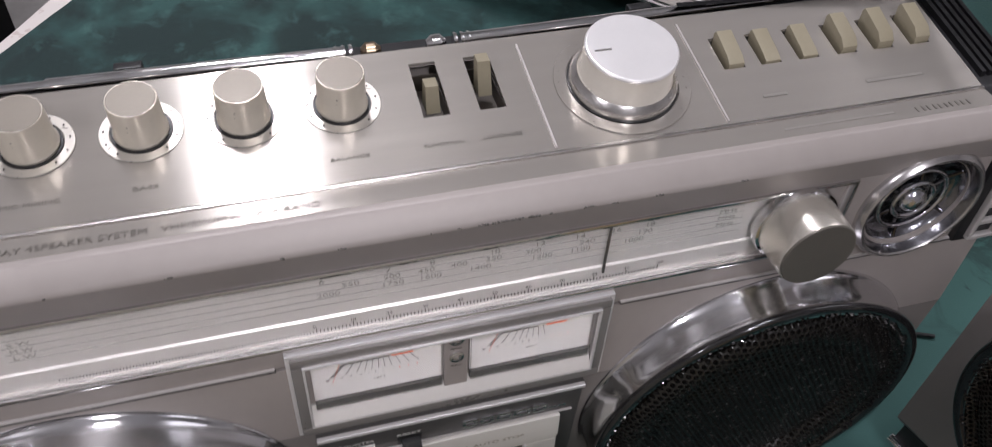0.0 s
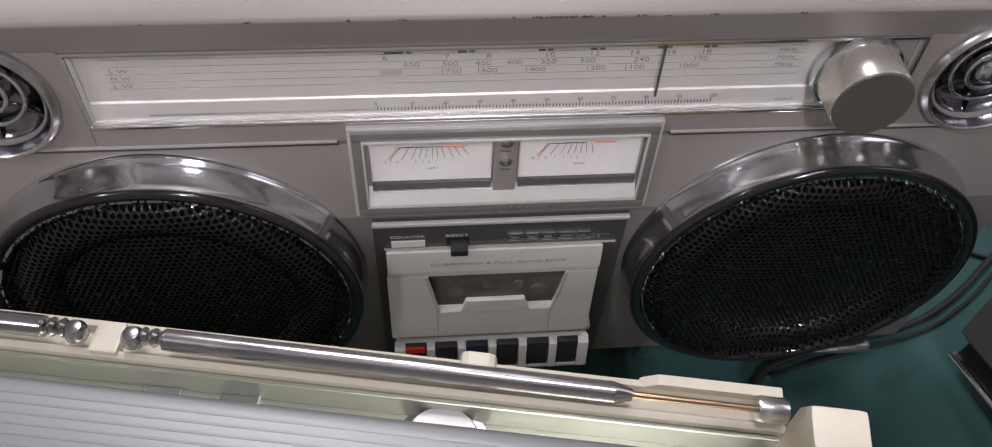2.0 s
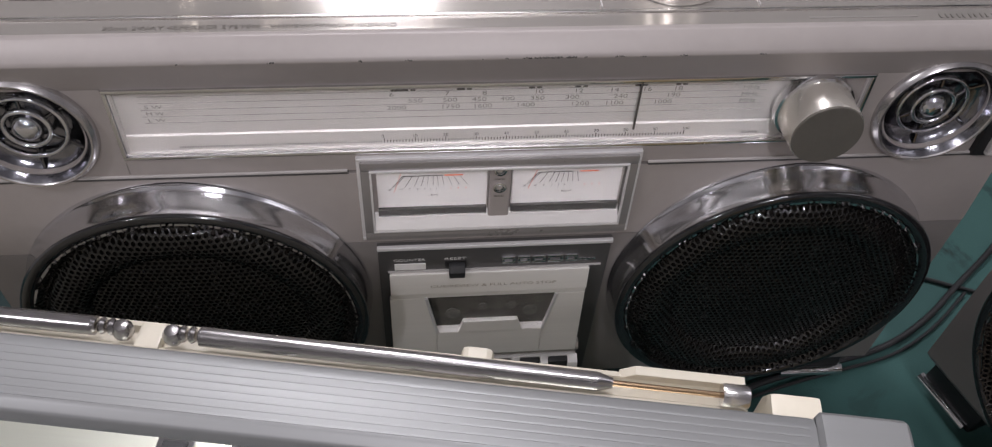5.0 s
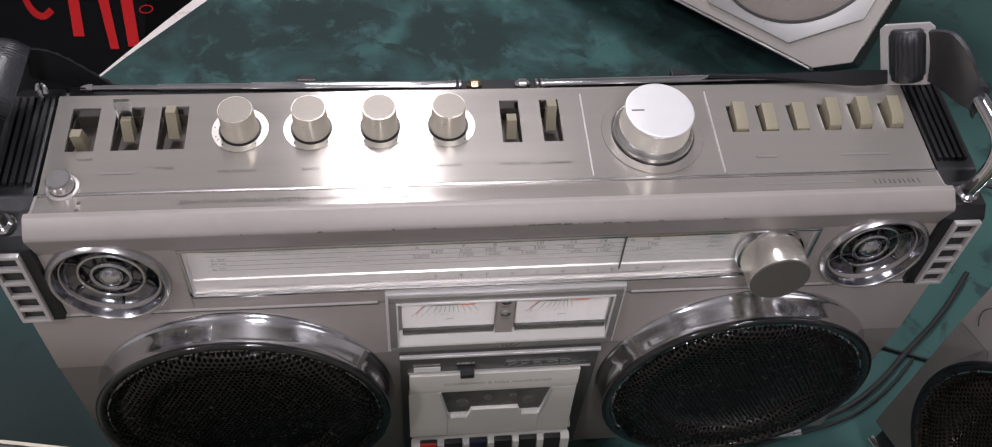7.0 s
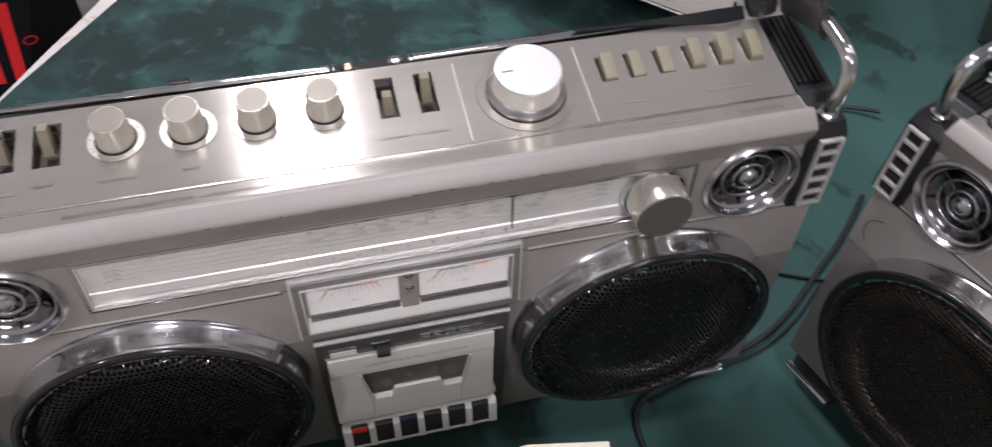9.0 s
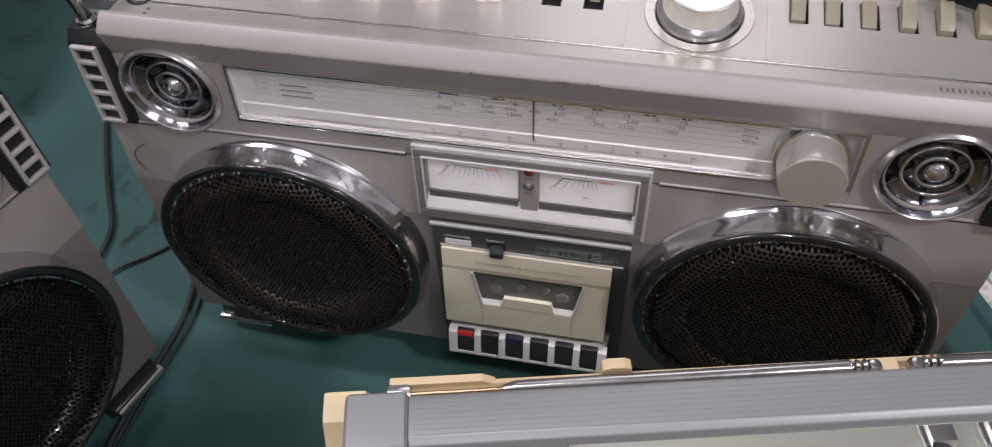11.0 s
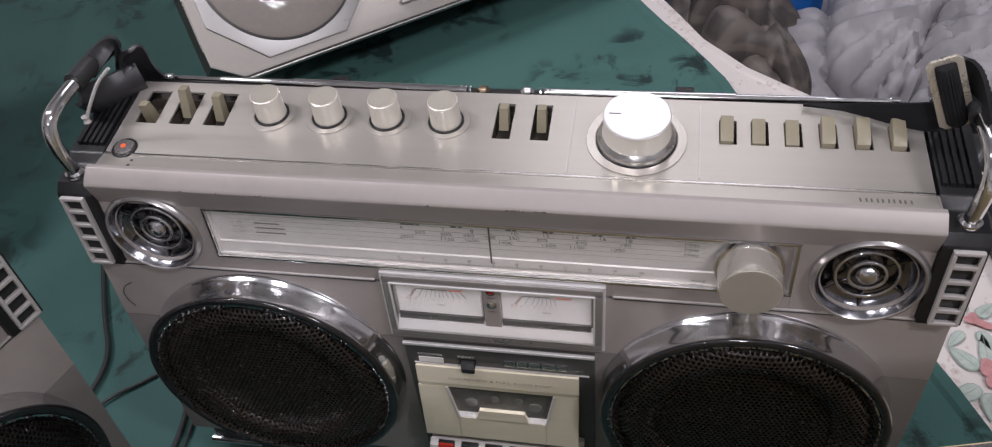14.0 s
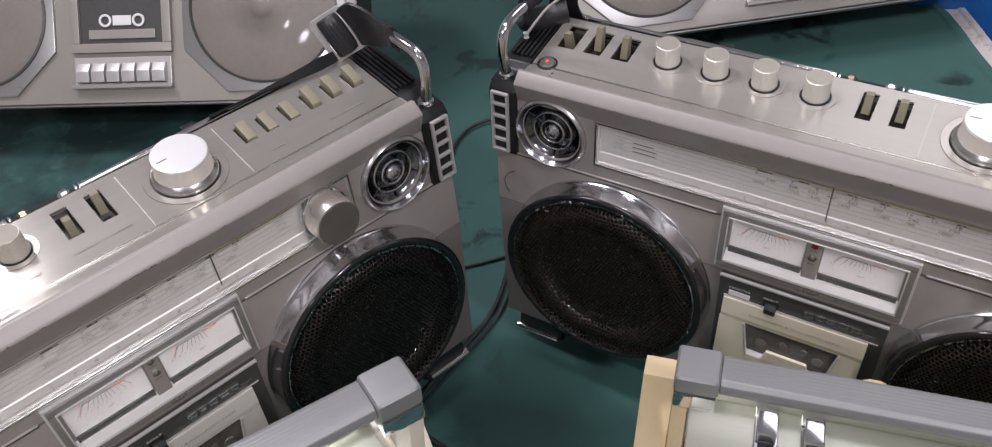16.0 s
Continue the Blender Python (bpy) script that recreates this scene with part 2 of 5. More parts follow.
# lighter copy of the knob top, brighter lighting put into the colour
KNOBTOPLIT = mat("lit_knob_top", (0.40, 0.37, 0.315), 0.40, 0.3, 0.05, 60, 0.06, 700, fine=0.05)
KNOBSIDE = mat("champagne_knob", (0.64, 0.595, 0.51), 0.30, 0.55, 0.04, 60, 0.06, 500, fine=0.04)


def glass_material():
    m = bpy.data.materials.new("clear_glass")
    m.use_nodes = True
    b = m.node_tree.nodes["Principled BSDF"]
    b.inputs["Transmission Weight"].default_value = 1.0
    b.inputs["Roughness"].default_value = 0.03
    b.inputs["IOR"].default_value = 1.25
    b.inputs["Base Color"].default_value = (0.96, 0.96, 0.95, 1)
    return m


GLASS = glass_material()
BELL = mat("soft_polished_chrome", (0.70, 0.70, 0.72), 0.13, 1.0, 0.06, 30, 0.02, 60, fine=0.04)
SPINDLE = mat("dim_grey_spindle", (0.15, 0.14, 0.13), 0.5, 0.0, 0.3, 300, fine=0.05)
SATINCHROME = mat("satin_chrome", (0.50, 0.48, 0.475), 0.24, 0.85, 0.04, 40, fine=0.04)
DISH = mat("rippled_dark_chrome_dish", (0.22, 0.22, 0.24), 0.18, 1.0, 0.3, 140, 0.5, 180, fine=0.03)
SMOKED = mat("smoked_chrome", (0.13, 0.13, 0.14), 0.07, 1.0, 0.05, 40, fine=0.03)
RIPPLED = mat("rippled_chrome", (0.62, 0.63, 0.66), 0.06, 1.0, 0.3, 160, 0.8, 260, fine=0.03)
GLOSSBLACK = mat("gloss_black", (0.010, 0.010, 0.011), 0.13, 0.0, 0.2, 40, fine=0.04, coat=0.6)
SLOPE = 0.169
CREASE = 0.1612
BEND = pose(0, 0, CREASE) @ pose(0, 0, 0, 3.6) @ pose(0, 0, -CREASE)
LEAN = pose(0, 0, CREASE) @ pose(0, 0, 0, 2.4) @ pose(0, 0, -CREASE)
TILT = math.degrees(math.atan(SLOPE))


def top_z(y):
    return 0.2975 + SLOPE * (y - 0.022)


def grille_mesh(web):
    """Pressed sheet with round-cornered holes, facing -y, round the origin: a raised outer ring, a groove, a shallow middle dome."""
    pitch, rim, verts, faces, tones = 0.0035, 0.0890, [], [], []

    def depth(r):
        q = r / rim
        lip = -0.0055 * max(0.0, (q - 0.925) / 0.075) ** 1.3
        ring = -0.0060 * max(0.0, 1 - ((q - 0.80) / 0.13) ** 2) ** 0.7
        dome = -0.0035 * max(0.0, 1 - (q / 0.68) ** 2)
        return lip + ring + dome

    rows_ = int(rim / (pitch * 0.866)) + 1
    for j in range(-rows_, rows_ + 1):
        for i in range(-27, 28):
            cx, cz = (i + 0.5 * (j % 2)) * pitch, j * pitch * 0.866
            if math.hypot(cx, cz) > rim - 0.001:
                continue
            base = len(verts)
            for rr, dy in ((pitch / math.sqrt(3), 0), (pitch * 0.385, -0.0001), (pitch * 0.36, 0.0013)):
                for k in range(6):
                    a = math.pi / 6 + k * math.pi / 3
                    x, z = cx + rr * math.cos(a), cz + rr * math.sin(a)
                    verts.append((x, depth(math.hypot(x, z)) + dy, z))
            for k in range(6):
                n = (k + 1) % 6
                faces.append((base + k, base + n, base + 6 + n, base + 6 + k))
                faces.append((base + 6 + k, base + 6 + n, base + 12 + n, base + 12 + k))
                tones += [0, 1]
    me = bpy.data.meshes.new("grille")
    me.from_pydata(verts, [], faces)
    me.materials.append(web)
    me.materials.append(MESHEDGE)
    me.polygons.foreach_set("material_index", tones)
    return me


WELL = mat("brown_well", (0.055, 0.046, 0.037), 0.5, 0.0, 0.2, 60)
GRILLE_BROWN = mat("brown_black_mesh", (0.027, 0.0215, 0.0175), 0.28, 0.25, 0.2, 60, 0.5, 800, fine=0.08, coat=0.15)
GRILLE_MESHES = (grille_mesh(GRILLE), grille_mesh(GRILLE_BROWN))


def share(name, me, parent, m=None, label=""):
    ob = new(name, me)
    ob.parent = parent
    if m is not None:
        ob.matrix_local = m
    if label:
        tagged(ob, label)
    return ob


def plate_with_holes(x0, x1, y0, y1, holes, thick=0.0015):
    """The sloping top plate as one sheet with rectangular openings and walls down into them."""
    xs = sorted({x0, x1, *[h[0] for h in holes], *[h[1] for h in holes]})
    ys = sorted({y0, y1, *[h[2] for h in holes], *[h[3] for h in holes]})
    bm = bmesh.new()
    vs = {(x, y, d): bm.verts.new((x, y, top_z(y) - d)) for x in xs for y in ys for d in (0, thick)}
    solid = set()
    for i in range(len(xs) - 1):
        for j in range(len(ys) - 1):
            mx, my = (xs[i] + xs[i + 1]) / 2, (ys[j] + ys[j + 1]) / 2
            if not any(h[0] < mx < h[1] and h[2] < my < h[3] for h in holes):
                solid.add((i, j))
    for i, j in solid:
        a, b, c, d = (xs[i], ys[j]), (xs[i + 1], ys[j]), (xs[i + 1], ys[j + 1]), (xs[i], ys[j + 1])
        bm.faces.new([vs[(*q, 0)] for q in (a, b, c, d)])
        for (p, q), nb in (((a, b), (i, j - 1)), ((b, c), (i + 1, j)), ((c, d), (i, j + 1)), ((d, a), (i - 1, j))):
            if nb not in solid:
                bm.faces.new((vs[(*q, 0)], vs[(*p, 0)], vs[(*p, thick)], vs[(*q, thick)]))
    return bm


def lever(x, y, lean, rise, w=0.0062, d=0.0085):
    """A tapered switch lever standing on the sloping top, leaning forwards or back by lean metres."""
    z = top_z(y)
    bm = bmesh.new()
    lo = [(-w / 2, -d / 2, -0.006), (w / 2, -d / 2, -0.006), (w / 2, d / 2, -0.006), (-w / 2, d / 2, -0.006)]
    k = 0.72
    hi = [(a * 0.9, b * k + lean, rise) for a, b, _ in lo]
    v0 = [bm.verts.new((x + a, y + b, z + c)) for a, b, c in lo]
    v1 = [bm.verts.new((x + a, y + b, z + c)) for a, b, c in hi]
    bm.faces.new(v0[::-1])
    bm.faces.new(v1)
    for i in range(4):
        bm.faces.new((v0[i], v0[(i + 1) % 4], v1[(i + 1) % 4], v1[i]))
    bevel_all(bm, 0.0007, 2)
    return bm


def strap_ribbon(edges, thick=0.0020, rounds=3, rib=0.00035, cup=0.0):
    """A woven strap through pairs of edge points, with fine ribs across it."""
    top, low = [Vector(p) for p, _ in edges], [Vector(q) for _, q in edges]
    for _ in range(rounds):
        for pts in (top, low):
            q = [pts[0]]
            for a, b in zip(pts, pts[1:]):
                q += [a * 0.75 + b * 0.25, a * 0.25 + b * 0.75]
            pts[:] = q + [pts[-1]]
    bm = bmesh.new()
    rings, n = [], 7
    mids = [(a + b) / 2 for a, b in zip(top, low)]
    for i, (a, b) in enumerate(zip(top, low)):
        d = (mids[min(i + 1, len(mids) - 1)] - mids[max(i - 1, 0)]).normalized()
        nrm = d.cross(b - a).normalized()
        bulge = rib * (1 if i % 2 else -1)
        ring = [bm.verts.new(a.lerp(b, k / (n - 1)) + nrm * (thick / 2 + bulge + cup * math.sin(math.pi * k / (n - 1)))) for k in range(n)]
        ring += [bm.verts.new(a.lerp(b, k / (n - 1)) - nrm * (thick / 2 - cup * math.sin(math.pi * k / (n - 1)))) for k in range(n - 1, -1, -1)]
        rings.append(ring)
    for a, b in zip(rings, rings[1:]):
        for k in range(len(a)):
            n2 = (k + 1) % len(a)
            bm.faces.new((a[k], a[n2], b[n2], b[k]))
    bm.faces.new(rings[0])
    bm.faces.new(rings[-1])
    bmesh.ops.recalc_face_normals(bm, faces=bm.faces)
    return bm


def frame_matrix(c, w, h):
    """Axes x along w, z against h, y away from the viewer."""
    x = Vector(w).normalized()
    z = (-Vector(h) + Vector(h).dot(x) * x).normalized()
    y = z.cross(x)
    return Matrix.Translation(Vector(c)) @ Matrix((x, y, z)).transposed().to_4x4()


def front_text(text, h, x, z, parent, material=INK, y=-0.0004, width=None, name="lettering"):
    return lettering(name, text, h, pose(x, y, z, 90, 0, 0), material, parent, width)


def top_text(text, h, x, y, parent, material=PRINTGREY, width=None, name="lettering"):
    return lettering(name, text, h, pose(x, y, top_z(y) + 0.0004, TILT, 0, 0), material, parent, width)


def taupe_boombox(m, label, needle_x, power_in, levers, chrome_lever, marks, door_mat, rim_mat, rim_label):
    box_ = thing("boombox", m, label, "boombox", "taupe and silver boomboxes on the table")
    # cabinet
    part("middle_cabinet", prism([(0, 0.2155), (0, CREASE), (0.108, CREASE), (0.108, 0.2155)], -0.2835, 0.2835, 0.0012), TAUPE, box_, "taupe metallic painted band of the cabinet", True)
    part("lower_cabinet", prism([(0.0001, CREASE), (0.0099, 0.004), (0.020, -0.008), (0.104, -0.008), (0.108, 0.0), (0.108, CREASE)], -0.2833, 0.2833, 0.0012), SHADETAUPE, box_, "taupe lower cabinet, its darker look put into the colour", True)
    up = prism([(0.0125, 0.2175), (0.0125, 0.2953), (0.0235, 0.2953), (0.0240, 0.2820), (0.0900, 0.2850), (0.0910, 0.2985), (0.106, 0.2985), (0.108, 0.2175)], -0.261, 0.261)
    for s in (-1, 1):
        xa, xb = sorted((s * 0.1878, s * 0.261))
        up = plate_round_hole(xa, xb, 0.2175, 0.2733, 0.0, 0.0123, s * 0.2290, 0.2490, 0.0268, bm=up)
    up = box(-0.1878, 0.1878, 0.0, 0.0123, 0.2175, 0.2298, 0.001, bm=up)
    up = prism([(0.0123, 0.2732), (0.0, 0.2732), (-0.0062, 0.2910), (-0.0052, 0.2932), (0.0026, 0.3002), (0.0060, 0.3002), (0.0075, 0.2972), (0.0123, 0.2955)], -0.261, 0.261, 0.0006, bm=up)
    part("upper_cabinet", up, TAUPE, box_, "taupe painted upper cabinet with chipped front edge", True)
    rng = random.Random(marks)
    chips = None
    for _ in range(26 if marks == 5 else 12):
        x = rng.choice([rng.uniform(-0.25, 0.25), rng.gauss(0.02, 0.012)])
        for _ in range(rng.randint(1, 5)):
            x += rng.uniform(0.0002, 0.0014)
            w, h, dz = rng.uniform(0.0003, 0.0013), rng.uniform(0.00010, 0.00032), rng.uniform(-0.0003, 0.0003)
            chips = prism([(x, 0.2914 + dz), (x + w * 0.4, 0.2914 + dz - h), (x + w, 0.2914 + dz - h * 0.3), (x + w * 0.7, 0.2914 + dz + h)], -0.0066, -0.0052, bm=chips, axis="y")
    tagged(part("chipped_paint", chips, INK, box_, "dark chips along the front edge"), kind="stuff")
    for xa, xb in ((-0.2822, -0.0785), (0.0805, 0.2822)):
        part("seam", box(xa, xb, -0.0006, 0.001, 0.2157, 0.2173), CHARCOAL, box_)
    for xa, xb in ((-0.262, -0.0790), (0.0800, 0.262)):
        part("seam_trim", box(xa, xb, -0.0012, 0.001, 0.2174, 0.2186, 0.0004), SATIN, box_)
    part("back_trough", box(-0.258, 0.258, 0.0925, 0.1085, 0.2900, 0.3012, 0.0006), BLACK, box_, "black trough behind the top plate")
    # top plate with its wells
    wells = [(x - 0.0078, x + 0.0078, 0.0505, 0.0812) for x in (-0.2415, -0.2168, -0.1918)]
    wells += [(x - 0.0058, x + 0.0058, 0.0498, 0.0812) for x in (0.0043, 0.0288)]
    keys_x = (0.1446, 0.1635, 0.1832, 0.2035, 0.2233, 0.2435)
    keyholes = [(x - 0.0053, x + 0.0053, 0.0535, 0.0735) for x in keys_x]
    plate = part("top_plate", plate_with_holes(-0.2585, 0.2585, 0.0225, 0.0905, wells + keyholes), BRUSHEDSOFT if power_in else BRUSHED, box_, "brushed aluminium control plate, worn")
    strip = box(-0.2585, 0.2585, 0.0082, 0.0205, 0.2955, 0.2972, 0.0003)
    part("text_strip", strip, BRUSHEDSOFT if power_in else BRUSHED, box_)
    part("edge_bead", box(-0.2585, 0.2585, 0.0206, 0.0224, 0.2955, 0.2982, 0.0006), SPUN, box_)
    for h in wells + keyholes:
        z0 = top_z(h[2]) - 0.010
        well = None
        for q in ((h[0] - 0.0008, h[0], h[2], h[3]), (h[1], h[1] + 0.0008, h[2], h[3]), (h[0], h[1], h[2] - 0.0008, h[2]), (h[0], h[1], h[3], h[3] + 0.0008)):
            well = box(*q, z0, top_z(h[2]) - 0.0018, bm=well)
        well = box(h[0], h[1], h[2], h[3], z0 - 0.001, z0, bm=well)
        part("well", well, WELL, plate)
    for (x, dy, lean, rise), k in zip(levers, range(9)):
        lv = part("switch_lever", lever(x, 0.0655 + dy, lean, rise), BEIGE, box_, "beige plastic switch lever", True)
        if chrome_lever and k == 1:
            yy = 0.0655 + dy + lean
            part("lever_extension", box(x - 0.0042, x + 0.0042, yy - 0.001, yy + 0.002, top_z(yy) + rise - 0.001, top_z(yy) + rise + 0.012, 0.0006), CHROME, lv, "bright metal lever tip")
    slip = -0.0008 if power_in else 0.0009
    highs = (0.0035, 0.002, 0.002, 0.0055, 0.006, 0.006)
    for x, hgt in zip(keys_x, highs):
        kb = prism([(0.0540, top_z(0.054) - 0.006), (0.0540, top_z(0.054) + hgt * 0.55), (0.0575, top_z(0.054) + hgt + 0.0008), (0.0715, top_z(0.0715) + hgt + 0.0022), (0.0728, top_z(0.0728) + hgt), (0.0728, top_z(0.0728) - 0.006)], x - 0.0039 + slip, x + 0.0039 + slip, 0.0006)
        part("band_key", kb, BEIGE, box_, "beige plastic push key", True)
    for x in (0.0488, 0.1278):
        dv = prism([(0.0240, top_z(0.024) - 0.0005), (0.0240, top_z(0.024) + 0.0009), (0.0845, top_z(0.0845) + 0.0009), (0.0845, top_z(0.0845) - 0.0005)], x - 0.0004, x + 0.0004)
        part("divider", dv, SATIN, plate)
    # knobs on the top
    for x in (-0.1536, -0.1130, -0.0733, -0.0334):
        base = pose(x, 0.0630, top_z(0.0630) + 0.0003, TILT, 0, 0)
        kn = part("small_knob", lathe([(0.0101, 0.0), (0.0102, 0.0012), (0.0100, 0.0018), (0.0098, 0.0168), (0.0096, 0.0175), (0.0090, 0.0179)] if power_in else [(0.0107, 0.0), (0.0108, 0.0010), (0.0101, 0.0020), (0.0098, 0.0172), (0.0095, 0.0178), (0.0090, 0.0178)], (0, 0, 0.0006), "z", 48), KNOBPALE if power_in else KNOBSIDE, box_, "silver knob with a flat top" if power_in else "champagne metal knob with a flat top", True)
        kn.matrix_local = base
        part("knob_top", lathe([(0.0093, 0.0178), (0.0092, 0.01845), (0.0089, 0.0186), (0.0, 0.0186)], (0, 0, 0), "z", 48), KNOBTOPLIT if power_in else KNOBTOP, kn, "flat knob top toned lighter for its lighting" if power_in else "flat taupe knob top", True, 12)
        part("knob_line", box(-0.0003, 0.0003, -0.0098, -0.0094, 0.004, 0.016), SATIN, kn)
        dsk = lathe([(0.0118, 0.0), (0.0118, 0.0005), (0.0, 0.0005)], (0, 0, 0), "z", 40)
        part("knob_gap", dsk, BLACK, kn)
        lift = 0.00022 if power_in else 0.00035
        ring = lathe([(0.0122, 0.0001), (0.0123, lift), (0.0160, lift), (0.0162, 0.0001)], (0, 0, 0), "z", 48, closed=True)
        part("scale_ring", ring, BRUSHEDSOFT if power_in else RINGMETAL, kn, "bright turned scale ring")
        if power_in:
            continue
        tk = None
        for k in range(11):
            a = radians(230 - k * 28)
            tk = lathe([(0.00035, 0.0005), (0.00035, 0.0011), (0, 0.0011)], (0.0143 * math.cos(a), 0.0143 * math.sin(a), 0), "z", 6, bm=tk)
        tagged(part("scale_mark", tk, INK, kn), kind="stuff")
    base = pose(0.0893, 0.0545, top_z(0.0545) + 0.0003, TILT, 0, 0)
    big = part("volume_knob", lathe([(0.0225, 0.0), (0.0228, 0.0030), (0.0210, 0.0055), (0.0204, 0.0065), (0.0203, 0.0176), (0.0198, 0.0186)], (0, 0, 0.001), "z", 72), KNOBPALE, box_, "large turned aluminium volume knob", True)
    big.matrix_local = base
    cap = lathe([(0.0203, 0.0182), (0.0205, 0.0194), (0.0200, 0.0200), (0.0196, 0.0201), (0.0, 0.0201)], (0, 0, 0.001), "z", 72)
    part("knob_cap", cap, CAPMETAL, big, "bright spun aluminium cap", True, 12)
    part("pointer", box(-0.0170, -0.0095, -0.0004, 0.0004, 0.0210, 0.0213), PRINTGREY, big)
    part("knob_skirt", lathe([(0.0242, 0.0), (0.0242, 0.0030), (0.0236, 0.0040), (0.0214, 0.0062), (0.0212, 0.0)], (0, 0, 0.0004), "z", 72, closed=True), SPUN, big, "chrome skirt ring", True)
    part("knob_gap", lathe([(0.0250, 0), (0.0250, 0.0006), (0, 0.0006)], (0, 0, 0), "z", 64), BLACK, big)
    part("scale_ring", lathe([(0.0254, 0.0001), (0.0255, 0.00035), (0.0308, 0.00035), (0.0310, 0.0001)], (0, 0, 0), "z", 72, closed=True), BRUSHED, big, "bright turned scale ring")
    tk = None
    for k in range(21):
        a = radians(225 - k * 13.5)
        tk = lathe([(0.00028, 0.0003), (0.00028, 0.0006), (0, 0.0006)], (0.0287 * math.cos(a), 0.0287 * math.sin(a), 0), "z", 6, bm=tk)
    tagged(part("scale_mark", tk, PRINTGREY, big), kind="stuff")
    base = pose(-0.2458, 0.0262, top_z(0.0262) + 0.0002, TILT, 0, 0)
    hp = 0.0025 if power_in else 0.0090
    pw = part("power_button", lathe([(0.0066, 0), (0.0066, hp - 0.0012), (0.0058, hp), (0, hp)], (0, 0, 0), "z", 32), SATINCHROME, box_, "round aluminium power button", True, 20)
    pw.matrix_local = base
    part("button_ring", lathe([(0.0072, 0), (0.0072, 0.0009), (0.0086, 0.0007), (0.0088, 0)], (0, 0, 0), "z", 32, closed=True), BLACK if power_in else SATIN, pw)
    if power_in:
        part("button_mark", lathe([(0.0019, hp), (0.0018, hp + 0.0004), (0, hp + 0.0005)], (0, 0, 0), "z", 16), ORANGE, pw, "orange-red dot")
    # antennas
    for s, tip in ((-1, -0.245), (1, 0.247)):
        ax = s * 0.0150
        an = part("antenna", tube([(ax + s * 0.012, 0.0992, 0.3045), (s * 0.085, 0.0995, 0.3050), (s * 0.150, 0.0998, 0.3055)], 0.0034, 14), CHROME, box_, "folded chrome telescopic antenna", True)
        part("antenna_section", tube([(s * 0.150, 0.0998, 0.3055), (s * 0.205, 0.1000, 0.3060)], 0.0027, 12), CHROME, an, "", True)
        part("antenna_section", tube([(s * 0.205, 0.1000, 0.3060), (tip, 0.1003, 0.3065)], 0.0020, 10), CHROME, an, "", True)
        part("antenna_tip", lathe([(0.0028, -0.004), (0.0032, 0), (0.0028, 0.003)], (tip, 0.1003, 0.3065), "x", 14), CHROME, an, "", True)
        part("antenna_joint", lathe([(0.0020, -0.0045), (0.0042, -0.002), (0.0042, 0.002), (0.0020, 0.0045)], (ax, 0.0990, 0.3045), "x", 16), mat("brass_joint", (0.34, 0.26, 0.18), 0.25, 1.0) if s < 0 else CHROME, an, "", True)
        kn = None
        for k in range(3):
            kn = lathe([(0.0038, -0.0008), (0.0041, 0), (0.0038, 0.0008)], (ax + s * (0.009 + 0.0032 * k), 0.0992, 0.3045), "x", 14, bm=kn)
        part("antenna_collar", kn, CHROME, an, "", True)
        part("antenna_clip", box(s * 0.118 - 0.006, s * 0.118 + 0.006, 0.1035, 0.1085, 0.300, 0.3075, 0.001), BLACK, box_)
    # black end cheeks, vents, handle posts
    for s in (-1, 1):
        prof = [(-0.0030, 0.2170), (-0.0030, 0.2800), (0.0020, 0.2870), (0.0180, 0.2895), (0.0240, 0.2955), (0.0930, 0.3070), (0.1080, 0.3000), (0.1080, 0.2170)]
        x0, x1 = (0.2615, 0.2870) if s > 0 else (-0.2870, -0.2615)
        cheek = part("end_cheek", prism(prof, x0, x1, 0.0015), BLACK, box_, "black plastic end cheek", True)
        for k in range(5):
            xr = s * (0.2645 + 0.0042 * k)
            rb = prism([(0.0300, 0.2950), (0.0300, 0.2995), (0.0900, 0.3098), (0.0930, 0.3040)], xr - 0.0012, xr + 0.0012)
            part("rib", rb, BLACK, cheek)
        xa, xb = sorted((s * 0.2675, s * 0.2845))
        vf = frame_ring(xa, xb, 0.2195, 0.2790, 0.0024, -0.0062, -0.0028, 0.0009)
        for k in range(1, 5):
            zz = 0.2195 + k * 0.0119
            vf = box(xa + 0.001, xb - 0.001, -0.0060, -0.0030, zz - 0.0014, zz + 0.0014, 0.0007, bm=vf)
        part("vent_frame", vf, SATIN, cheek, "silver grid over five dark vents")
        hx = s * 0.2755
        post = part("handle_post", tube([(hx, 0.0090, 0.286), (hx, 0.0060, 0.300), (hx + s * 0.001, 0.0035, 0.318), (hx + s * 0.001, 0.0080, 0.333), (hx, 0.0300, 0.3375), (hx, 0.0700, 0.3385)], 0.0046, 14, smooth=2), CHROME, box_, "bent chrome handle tube", True)
        part("post_ring", lathe([(0.0062, -0.001), (0.0070, 0.0005), (0.0068, 0.0025), (0.0050, 0.0045)], (hx, 0.0088, 0.2885), "z", 24), CHROME, post, "", True)
        part("grip", tube([(hx, 0.0420, 0.3382), (hx, 0.0800, 0.3390), (hx, 0.0940, 0.3370)], 0.0066, 14, smooth=1), RUBBER, post, "black rubber sleeve", True)
        part("strap_eye", tube([(hx - s * 0.008, 0.088, 0.306), (hx - s * 0.008, 0.089, 0.3125), (hx - s * 0.0065, 0.090, 0.3160), (hx - s * 0.009, 0.091, 0.3185), (hx - s * 0.0115, 0.090, 0.3160), (hx - s * 0.011, 0.089, 0.3130)], 0.0015, 10, smooth=2), CHROME, box_, "small chrome strap eye", True)
